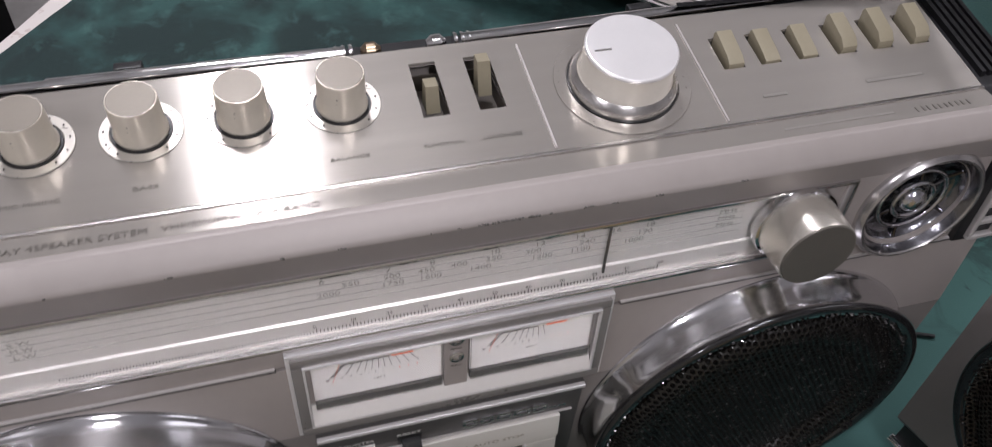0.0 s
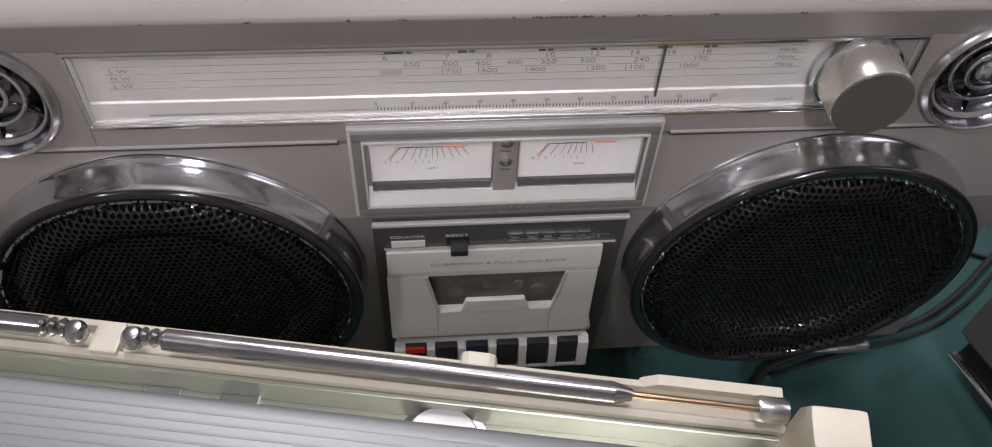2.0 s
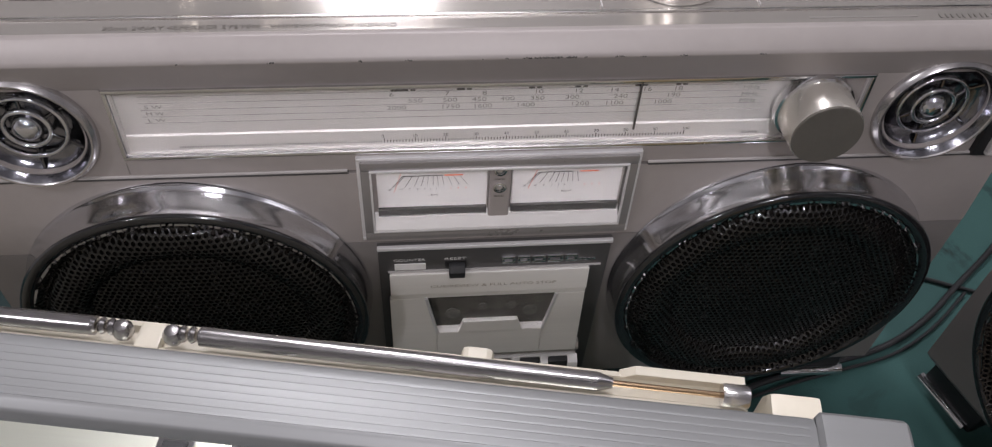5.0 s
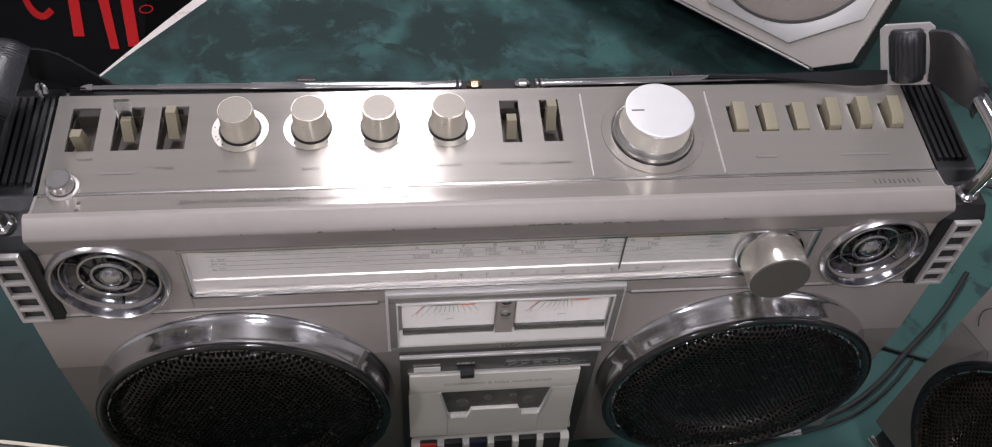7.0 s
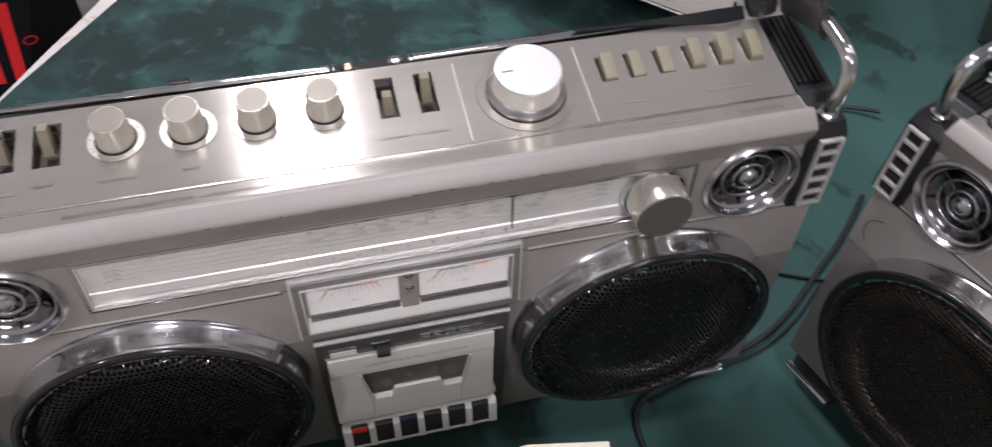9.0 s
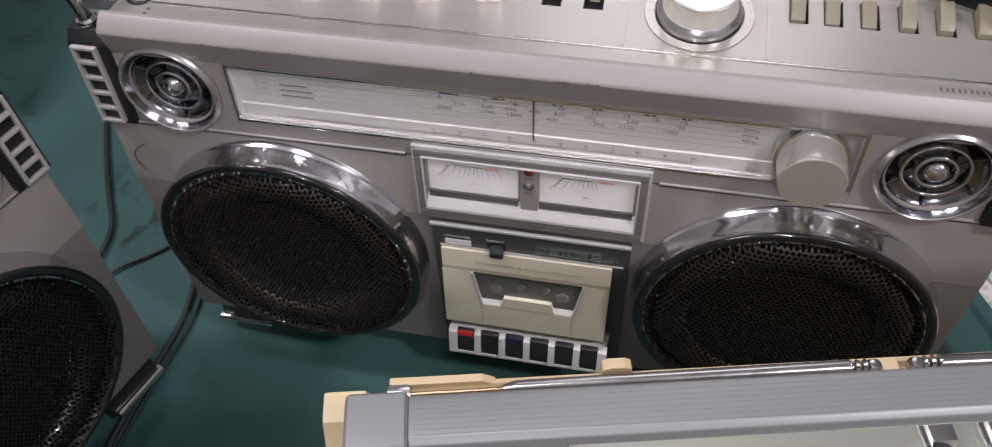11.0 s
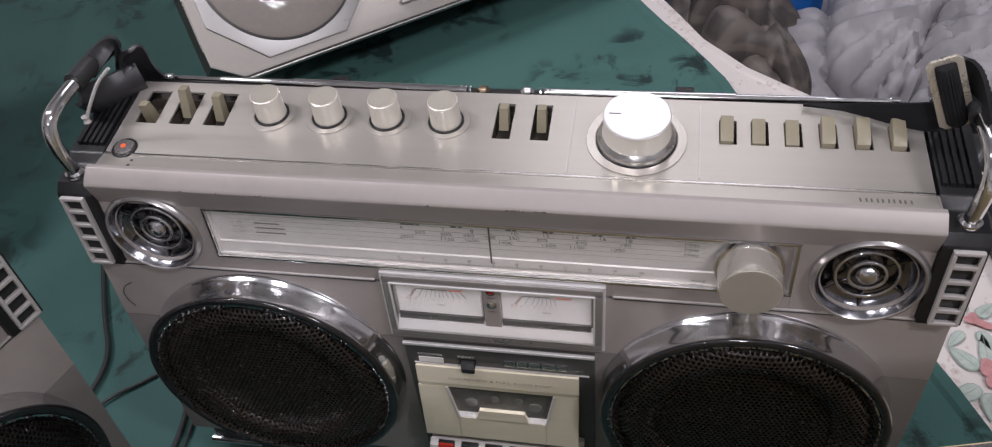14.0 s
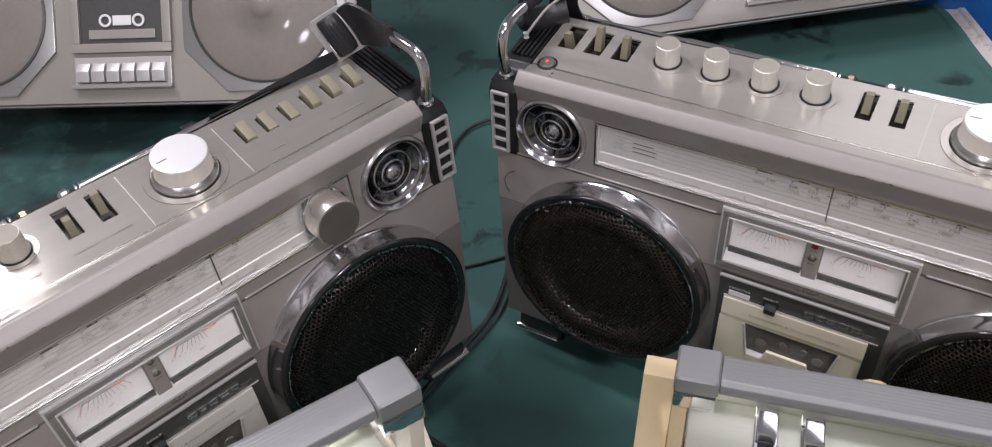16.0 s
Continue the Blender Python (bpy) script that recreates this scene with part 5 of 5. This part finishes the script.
cable([(0.520, 0.190, 0.004), (0.470, 0.140, 0.004), (0.417, 0.101, 0.004), (0.377, 0.068, 0.004), (0.331, 0.042, 0.004), (0.279, 0.030, 0.004), (0.234, 0.020, 0.004), (0.200, 0.010, 0.004), (0.184, -0.018, 0.004), (0.195, -0.070, 0.004), (0.215, -0.110, 0.004)], 0.0026, "black cable running over the green velvet")
cable([(0.300, 0.150, 0.003), (0.345, 0.137, 0.003), (0.367, 0.121, 0.003), (0.402, 0.105, 0.003), (0.440, 0.090, 0.003)], 0.0017, "thin black cable between the two boomboxes")
cable([(0.600, 0.300, 0.010), (0.578, 0.316, 0.006), (0.549, 0.326, 0.004), (0.514, 0.316, 0.003), (0.483, 0.292, 0.003), (0.447, 0.255, 0.003), (0.411, 0.217, 0.003), (0.375, 0.172, 0.003), (0.320, 0.155, 0.003), (0.250, 0.160, 0.003)], 0.0024, "black cable looping behind the boomboxes")
cable([(0.421, 0.093, 0.003), (0.381, 0.060, 0.003), (0.334, 0.034, 0.003), (0.281, 0.023, 0.003), (0.237, 0.013, 0.003), (0.207, 0.004, 0.003)], 0.0014, "fine black wire lying beside the thicker cable")

# ---- table, cloths and the room round them ----
def velvet_material():
    m = bpy.data.materials.new("green_crushed_velvet")
    m.use_nodes = True
    nt = m.node_tree
    b = nt.nodes["Principled BSDF"]
    tc = nt.nodes.new("ShaderNodeTexCoord")
    def cloud(scale, detail, rough, distort, shift):
        mp = nt.nodes.new("ShaderNodeMapping")
        mp.inputs["Location"].default_value = (shift, shift * 0.7, 0)
        nt.links.new(tc.outputs["Object"], mp.inputs[0])
        n = nt.nodes.new("ShaderNodeTexNoise")
        n.inputs["Scale"].default_value, n.inputs["Detail"].default_value = scale, detail
        n.inputs["Roughness"].default_value, n.inputs["Distortion"].default_value = rough, distort
        nt.links.new(mp.outputs[0], n.inputs["Vector"])
        return n.outputs[0]

    def span(value, lo, hi):
        r = nt.nodes.new("ShaderNodeMapRange")
        r.inputs[1].default_value, r.inputs[2].default_value = lo, hi
        nt.links.new(value, r.inputs[0])
        return r.outputs[0]

    def times(p, q):
        k = nt.nodes.new("ShaderNodeMath")
        k.operation = "MULTIPLY"
        nt.links.new(p, k.inputs[0])
        nt.links.new(q, k.inputs[1])
        return k.outputs[0]

    def blend(fac, under, over):
        mx = nt.nodes.new("ShaderNodeMix")
        mx.data_type = "RGBA"
        nt.links.new(fac, mx.inputs[0])
        if isinstance(under, tuple):
            mx.inputs[6].default_value = under
        else:
            nt.links.new(under, mx.inputs[6])
        mx.inputs[7].default_value = over
        return mx.outputs[2]

    broad = cloud(3.2, 3, 0.5, 0.4, 4.0)
    tone = blend(span(broad, 0.35, 0.68), (0.016, 0.058, 0.054, 1), (0.030, 0.094, 0.087, 1))
    def patch(x, y, outer, inner):
        d = nt.nodes.new("ShaderNodeVectorMath")
        d.operation = "DISTANCE"
        d.inputs[1].default_value = (x, y, 0.0)
        nt.links.new(tc.outputs["Object"], d.inputs[0])
        return span(d.outputs["Value"], outer, inner)

    # nap laid the light way, then a brushed dark stretch with pale streaks, then smudges
    laid = patch(0.98, -0.02, 0.75, 0.25)
    tone = blend(laid, tone, (0.048, 0.128, 0.112, 1))
    pale = times(span(cloud(9, 4, 0.5, 0.5, 1.3), 0.48, 0.66), span(cloud(2.6, 2, 0.5, 0, 7.1), 0.44, 0.58))
    tone = blend(pale, tone, (0.036, 0.104, 0.092, 1))
    # a darker round area at the back right
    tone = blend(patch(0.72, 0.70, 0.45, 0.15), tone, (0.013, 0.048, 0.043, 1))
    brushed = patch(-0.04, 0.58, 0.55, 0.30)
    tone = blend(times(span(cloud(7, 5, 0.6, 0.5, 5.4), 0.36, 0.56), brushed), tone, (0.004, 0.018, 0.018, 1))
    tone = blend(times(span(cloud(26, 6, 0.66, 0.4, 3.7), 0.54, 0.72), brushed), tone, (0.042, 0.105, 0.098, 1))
    # a near-black round area left of the left boombox
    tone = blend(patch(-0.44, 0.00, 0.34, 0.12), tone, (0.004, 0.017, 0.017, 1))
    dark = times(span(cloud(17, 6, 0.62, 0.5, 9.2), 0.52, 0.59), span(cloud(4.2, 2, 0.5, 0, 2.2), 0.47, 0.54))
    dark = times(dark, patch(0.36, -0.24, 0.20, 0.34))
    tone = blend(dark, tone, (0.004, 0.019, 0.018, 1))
    nt.links.new(tone, b.inputs["Base Color"])
    b.inputs["Roughness"].default_value = 0.75
    b.inputs["Sheen Weight"].default_value = 0.35
    b.inputs["Sheen Roughness"].default_value = 0.4
    b.inputs["Sheen Tint"].default_value = (0.5, 0.85, 0.78, 1)
    n2 = nt.nodes.new("ShaderNodeTexNoise")
    n2.inputs["Scale"].default_value, n2.inputs["Detail"].default_value = 900, 2
    nt.links.new(tc.outputs["Object"], n2.inputs["Vector"])
    bp = nt.nodes.new("ShaderNodeBump")
    bp.inputs["Strength"].default_value, bp.inputs["Distance"].default_value = 0.3, 0.001
    nt.links.new(n2.outputs[0], bp.inputs["Height"])
    nt.links.new(bp.outputs[0], b.inputs["Normal"])
    return m


def floral_material():
    m = bpy.data.materials.new("white_floral_cloth")
    m.use_nodes = True
    nt = m.node_tree
    b = nt.nodes["Principled BSDF"]
    tc = nt.nodes.new("ShaderNodeTexCoord")
    last = None
    for scale, lo, hi, colour in ((34.0, 0.20, 0.32, (0.52, 0.44, 0.41, 1)), (21.0, 0.10, 0.16, (0.45, 0.30, 0.28, 1))):
        warp = nt.nodes.new("ShaderNodeTexNoise")
        warp.inputs["Scale"].default_value = scale * 2.4
        nt.links.new(tc.outputs["Object"], warp.inputs["Vector"])
        ad = nt.nodes.new("ShaderNodeMix")
        ad.data_type, ad.blend_type = "RGBA", "LINEAR_LIGHT"
        ad.inputs[0].default_value = 0.035
        nt.links.new(tc.outputs["Object"], ad.inputs[6])
        nt.links.new(warp.outputs["Color"], ad.inputs[7])
        v = nt.nodes.new("ShaderNodeTexVoronoi")
        v.inputs["Scale"].default_value = scale
        nt.links.new(ad.outputs[2], v.inputs["Vector"])
        mr = nt.nodes.new("ShaderNodeMapRange")
        mr.inputs[1].default_value, mr.inputs[2].default_value, mr.inputs[3].default_value, mr.inputs[4].default_value = lo, hi, 0.8, 0.0
        nt.links.new(v.outputs["Distance"], mr.inputs[0])
        mx = nt.nodes.new("ShaderNodeMix")
        mx.data_type = "RGBA"
        nt.links.new(mr.outputs[0], mx.inputs[0])
        if last:
            nt.links.new(last.outputs[2], mx.inputs[6])
        else:
            mx.inputs[6].default_value = (0.66, 0.61, 0.58, 1)
        mx.inputs[7].default_value = colour
        last = mx
    nt.links.new(last.outputs[2], b.inputs["Base Color"])
    b.inputs["Roughness"].default_value = 0.6
    return m


def sheet(outline, z, step, lift, seed, thick):
    """A cloth over a convex outline, gently uneven, with a hem of its own thickness."""
    pts = [Vector((x, y, 0)) for x, y in outline]
    c = sum(pts, Vector()) / len(pts)
    bm = bmesh.new()
    n = 48
    steps = [(k / 24) ** 0.8 for k in range(24)] + [0.974, 0.9775, 0.981, 0.99, 0.996, 1.0]
    rings = len(steps) - 1
    edge = []
    per = [(a, b) for a, b in zip(pts, pts[1:] + pts[:1])]
    for a, b in per:
        for k in range(n):
            edge.append(a.lerp(b, k / n))
    grid = []
    for r in range(rings + 1):
        q = steps[r]
        row = []
        for p in edge:
            w = c.lerp(p, q)
            h = lift * noise.noise(Vector((w.x * step + seed, w.y * step, 0))) + lift * 0.4 * noise.noise(Vector((w.x * step * 3 + seed, w.y * step * 3, 1)))
            hem = 0.0032 * min(1.0, max(0.0, (q - 0.974) / 0.007))
            row.append(bm.verts.new((w.x, w.y, z + min(h, 0.0012) + hem)))
        grid.append(row)
    m = len(edge)
    for r in range(rings):
        for k in range(m):
            bm.faces.new((grid[r][k], grid[r + 1][k], grid[r + 1][(k + 1) % m], grid[r][(k + 1) % m]))
    low = [bm.verts.new((v.co.x, v.co.y, v.co.z - thick)) for v in grid[-1]]
    for k in range(m):
        bm.faces.new((grid[-1][k], low[k], low[(k + 1) % m], grid[-1][(k + 1) % m]))
    bmesh.ops.remove_doubles(bm, verts=bm.verts, dist=1e-6)
    bmesh.ops.recalc_face_normals(bm, faces=bm.faces)
    return bm


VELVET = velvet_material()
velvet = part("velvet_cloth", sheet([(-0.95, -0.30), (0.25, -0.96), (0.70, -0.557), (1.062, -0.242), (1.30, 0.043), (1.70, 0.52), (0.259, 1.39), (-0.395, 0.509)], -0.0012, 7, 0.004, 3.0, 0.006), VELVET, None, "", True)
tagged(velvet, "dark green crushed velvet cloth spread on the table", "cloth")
FLORAL = floral_material()
flor = part("tablecloth", sheet([(-0.90, -0.28), (0.30, -1.35), (0.95, -0.80), (1.02, -0.50), (1.105, -0.262), (1.150, -0.185), (1.352, 0.043), (1.76, 0.52), (0.160, 1.415), (-0.404, 0.513)], -0.0085, 6, 0.002, 9.0, 0.08), FLORAL, None, "", True)
tagged(flor, "white tablecloth with red and green flowers under the velvet", "cloth")
LEAFGREEN = dull(mat("printed_leaf_green", (0.42, 0.48, 0.43), 0.8, 0, 0.2, 120), 0.1)
LEAFDARK = dull(mat("printed_dark_teal", (0.32, 0.37, 0.34), 0.8, 0, 0.2, 120), 0.1)
BERRY = dull(mat("printed_red", (0.50, 0.25, 0.25), 0.8, 0, 0.25, 150), 0.1)


def sprig(x, y, turn, size, rng):
    """One printed flower sprig: leaves, their outlines and berries, flat on the cloth."""
    z = -0.0060
    leaf, dark, red = bmesh.new(), bmesh.new(), bmesh.new()

    def blob(bm, cx, cy, a, length, wide, h, point):
        vs = []
        for k in range(14):
            u = 2 * math.pi * k / 14
            px, py = length * math.cos(u), wide * math.sin(u) * (1 - point * math.cos(u))
            vs.append(bm.verts.new((cx + px * math.cos(a) - py * math.sin(a), cy + px * math.sin(a) + py * math.cos(a), z + h)))
        bm.faces.new(vs)

    for k in range(6):
        a = turn + k * 1.05 + rng.uniform(-0.3, 0.3)
        d = size * rng.uniform(0.5, 0.8)
        cx, cy = x + d * math.cos(a), y + d * math.sin(a)
        length, wide = size * rng.uniform(0.28, 0.40), size * rng.uniform(0.10, 0.16)
        blob(dark, cx, cy, a, length * 1.08, wide * 1.18, 0.0001 * k, 0.5)
        blob(leaf, cx, cy, a, length, wide, 0.0007 + 0.0001 * k, 0.5)
        blob(dark, cx, cy, a, length * 0.9, wide * 0.08, 0.0013 + 0.00004 * k, 0.0)
    for k in range(4):
        a, d = rng.uniform(0, 6.28), size * rng.uniform(0.05, 0.35)
        blob(red, x + d * math.cos(a), y + d * math.sin(a), a, size * 0.15, size * 0.12, 0.0016 + 0.0003 * k, 0.1)
    return leaf, dark, red


rng = random.Random(12)
places = [(0.712, -0.600, 0.3, 0.050), (0.655, -0.640, 2.0, 0.045), (0.775, -0.575, 4.0, 0.040)]
sheets = [None, None, None]
for q in places:
    for i, bm in enumerate(sprig(*q, rng)):
        sheets[i] = merge(sheets[i], bm)
for bm, m, lab in zip(sheets, (LEAFGREEN, LEAFDARK, BERRY), ("pale green printed leaves", "dark teal leaf outlines", "red printed berries")):
    tagged(part("flower_print", bm, m, flor, lab), kind="stuff")
WOOD = mat("table_wood", (0.16, 0.10, 0.06), 0.5, 0, 0.2, 12, 0.2, 60, (1, 8, 1))
tb = thing("table", pose(0, 0, 0), "wooden table under the two cloths", "table")
part("tabletop", prism([(-0.95, -0.36), (0.28, -1.28), (0.90, -0.78), (0.96, -0.50), (1.24, 0.043), (1.66, 0.52), (0.14, 1.28), (-0.39, 0.45)], -0.055, -0.020, axis="z"), WOOD, tb)
for x, y in ((-0.75, -0.30), (0.30, -1.05), (1.45, 0.45), (0.15, 1.15)):
    part("leg", box(x - 0.03, x + 0.03, y - 0.03, y + 0.03, -0.76, -0.0555, 0.004), WOOD, tb)

# room shell out of view, its tones raised to bounce more light
FLOOR = mat("dull_floor", (0.26, 0.25, 0.24), 0.6, 0, 0.2, 4, 0.2, 60)
WALL = mat("plain_wall", (0.80, 0.785, 0.775), 0.8, 0, 0.08, 3, 0.2, 80)
tagged(part("floor", box(-3, 4, -3.5, 3.5, -0.82, -0.76), FLOOR), "dull dark floor under the table", "floor", kind="structure")
tagged(part("ceiling", box(-3, 4, -3.5, 3.5, 2.45, 2.5), WALL), "plain pale unseen ceiling, added for bounced light", "ceiling", kind="structure")
for nm, q in (("wall_north", (-3, 4, 3.5, 3.6)), ("wall_south", (-3, 4, -3.6, -3.5)), ("wall_west", (-3.1, -3, -3.5, 3.5)), ("wall_east", (4, 4.1, -3.5, 3.5))):
    tagged(part(nm, box(*q, -0.82, 2.5), WALL), "plain pale unseen room wall, added for bounced light", "wall", kind="structure")

# black carton beside the table with red marks
carton = thing("carton", pose(-0.62, 0.80, -0.10, 0, 0, 6), "black carton with large red marks beside the table", "carton")
CARTON = dull(mat("black_carton", (0.003, 0.003, 0.0035), 0.85, 0, 0.2, 20), 0.06)
CARTONRED = dull(mat("carton_red_print", (0.34, 0.010, 0.012), 0.7, 0, 0.06, 30), 0.1)
part("carton_body", box(-0.48, 0.205, -0.24, 0.40, -0.60, 0.0, 0.006), CARTON, carton)


def on_carton(x, y):
    q = carton.matrix_world.inverted() @ Vector((x, y, -0.10))
    return q.x, q.y


for x0, x1, y1, y0, slip, w2 in ((-0.520, -0.505, 0.775, 0.695, 0.0245, 0.014), (-0.482, -0.466, 0.775, 0.669, 0.039, 0.011), (-0.447, -0.430, 0.775, 0.674, 0.026, 0.015)):
    part("red_mark", prism([on_carton(x0 - 0.02, y1 + 0.07), on_carton(x1 - 0.02, y1 + 0.07), on_carton(x0 + slip + w2, y0), on_carton(x0 + slip, y0)], 0.0005, 0.0015, axis="z"), CARTONRED, carton, "plain red bar")
part("red_mark", tube([(*on_carton(-0.600, 0.82), 0.001), (*on_carton(-0.576, 0.769), 0.001), (*on_carton(-0.556, 0.738), 0.001), (*on_carton(-0.540, 0.731), 0.001), (*on_carton(-0.533, 0.748), 0.001)], 0.0075, 8, flat=0.08, smooth=2), CARTONRED, carton, "curved red stroke")
part("red_mark", lathe([(0.0080, 0), (0.0080, 0.001), (0.0095, 0.001), (0.0095, 0)], (*on_carton(-0.410, 0.754), 0.0005), "z", 24, closed=True), CARTONRED, carton, "thin red ring")

# blue tub, plaid bag and bagged white clothes past the table's edge
BLUEP = mat("blue_plastic", (0.012, 0.12, 0.42), 0.4, 0, 0.06, 8, fine=0.05)
tub = thing("blue_tub", pose(1.80, 0.10, -0.76, 0, 0, 43), "large bright blue plastic tub beside the table", "tub")
part("tub_wall", prism([(-0.30, 0.0), (-0.36, 0.86), (0.36, 0.86), (0.30, 0.0)], -0.42, 0.80, 0.02, axis="x"), BLUEP, tub, "", True)
part("tub_rim", prism([(-0.375, 0.845), (-0.375, 0.875), (0.375, 0.875), (0.375, 0.845)], -0.435, 0.815, 0.008, axis="x"), BLUEP, tub, "", True)


def lump(size, seed, fold, amp):
    """A lump of cloth with soft creases."""
    bm = bmesh.new()
    bmesh.ops.create_icosphere(bm, subdivisions=6, radius=1)
    for v in bm.verts:
        p = v.co.copy()
        f = 1 + amp * noise.noise(p * 1.3 + Vector((seed, 0, 0)))
        turn = math.atan2(p.y, p.x + 0.35) * fold / 2 + 1.6 * noise.noise(p * 0.9 + Vector((0, seed, 0))) + seed
        hang = 0.35 + 0.65 * max(0.0, 1 - max(0.0, p.z) ** 3)
        f += hang * (0.13 * abs(math.sin(turn)) ** 0.55 + 0.05 * abs(math.sin(turn * 2.3 + 2.0 * p.z)) ** 0.6 - 0.12)
        f += -0.22 * (1 - abs(noise.noise(p * 1.7 + Vector((seed, seed, 0)))) ** 0.6) ** 4
        v.co = Vector((p.x * f * size[0], p.y * f * size[1], max(-0.7, p.z * f) * size[2]))
    return bm


def heap(name, piece, loc, size, seed, material, label, category, fold=9.0, amp=0.22, count=3):
    """A bag or pile: several creased pieces slumped over one another on one base."""
    ob = thing(name, pose(*loc), label, category)
    rng = random.Random(int(seed * 7))
    for k in range(count):
        q = 1.0 if k == 0 else rng.uniform(0.5, 0.7)
        pc = part(piece, lump([v * q for v in size], seed + 3.7 * k, fold, amp), material, ob, "", True, 80)
        if k:
            a = rng.uniform(0, 6.28)
            pc.matrix_local = pose(0.55 * size[0] * math.cos(a), 0.55 * size[1] * math.sin(a), size[2] * rng.uniform(0.25, 0.55), rng.uniform(-15, 15), rng.uniform(-15, 15), rng.uniform(0, 360))
    return ob


CLOTHES = mat("white_cotton", (0.34, 0.325, 0.34), 0.7, 0, 0.08, 10, 0.4, 120)
PLAID = mat("grey_brown_bag", (0.075, 0.064, 0.058), 0.55, 0, 0.3, 9, 0.3, 60, (1, 3, 1))


def add_checks(m, scale):
    nt = m.node_tree
    b = nt.nodes["Principled BSDF"]
    src = b.inputs["Base Color"].links[0].from_socket
    tc = nt.nodes.new("ShaderNodeTexCoord")
    for axis in ("X", "Z"):
        w = nt.nodes.new("ShaderNodeTexWave")
        w.bands_direction = axis
        w.inputs["Scale"].default_value, w.inputs["Distortion"].default_value = scale, 0.6
        nt.links.new(tc.outputs["Object"], w.inputs[0])
        mr = nt.nodes.new("ShaderNodeMapRange")
        mr.inputs[1].default_value, mr.inputs[2].default_value, mr.inputs[4].default_value = 0.72, 0.95, 0.55
        nt.links.new(w.outputs[0], mr.inputs[0])
        mx = nt.nodes.new("ShaderNodeMix")
        mx.data_type = "RGBA"
        nt.links.new(mr.outputs[0], mx.inputs[0])
        nt.links.new(src, mx.inputs[6])
        mx.inputs[7].default_value = (0.16, 0.135, 0.115, 1)
        src = mx.outputs[2]
    nt.links.new(src, b.inputs["Base Color"])


add_checks(PLAID, 7.0)
heap("clothes_bag", "garment", (1.52, -0.44, -0.40, 0, 0, 30), (0.26, 0.24, 0.40), 2.0, CLOTHES, "heap of white clothes in a clear bag", "clothes", 26, 0.25)
heap("clothes_bag", "garment", (1.44, -0.70, -0.36, 0, 0, -20), (0.30, 0.26, 0.42), 7.0, CLOTHES, "heap of white clothes spilling from a bag", "clothes", 30, 0.25)
heap("clothes_bag", "garment", (1.84, -0.40, -0.18, 0, 0, 60), (0.28, 0.26, 0.40), 5.0, CLOTHES, "white cotton clothes piled high", "clothes", 22, 0.25)
heap("plaid_bag", "bag_side", (1.36, -0.20, -0.42, 0, 0, 43), (0.24, 0.15, 0.40), 4.0, PLAID, "dark grey-brown plaid bag beside the table", "bag", 3, 0.25)
# the last bag stands in shade, given here by a near-black colour
heap("plastic_bag", "bag_side", (1.16, -0.58, -0.46, 0, 0, 60), (0.20, 0.13, 0.44), 1.0, mat("shaded_bag_plastic", (0.03, 0.03, 0.03), 0.35, 0, 0.3, 10), "plastic bag beside the table, shade put into its dark colour", "bag", 7, 0.2)
case = thing("black_case", pose(0.885, -0.640, -0.008, 0, 0, 30), "black case with a chrome bar on the tablecloth", "case")
part("case_body", box(-0.06, 0.10, -0.05, 0.06, 0.0, 0.045, 0.012, 3), BLACK, case, "", True)
part("case_bar", tube([(-0.05, -0.056, 0.025), (0.06, -0.058, 0.030)], 0.004, 12), CHROME, case, "", True)
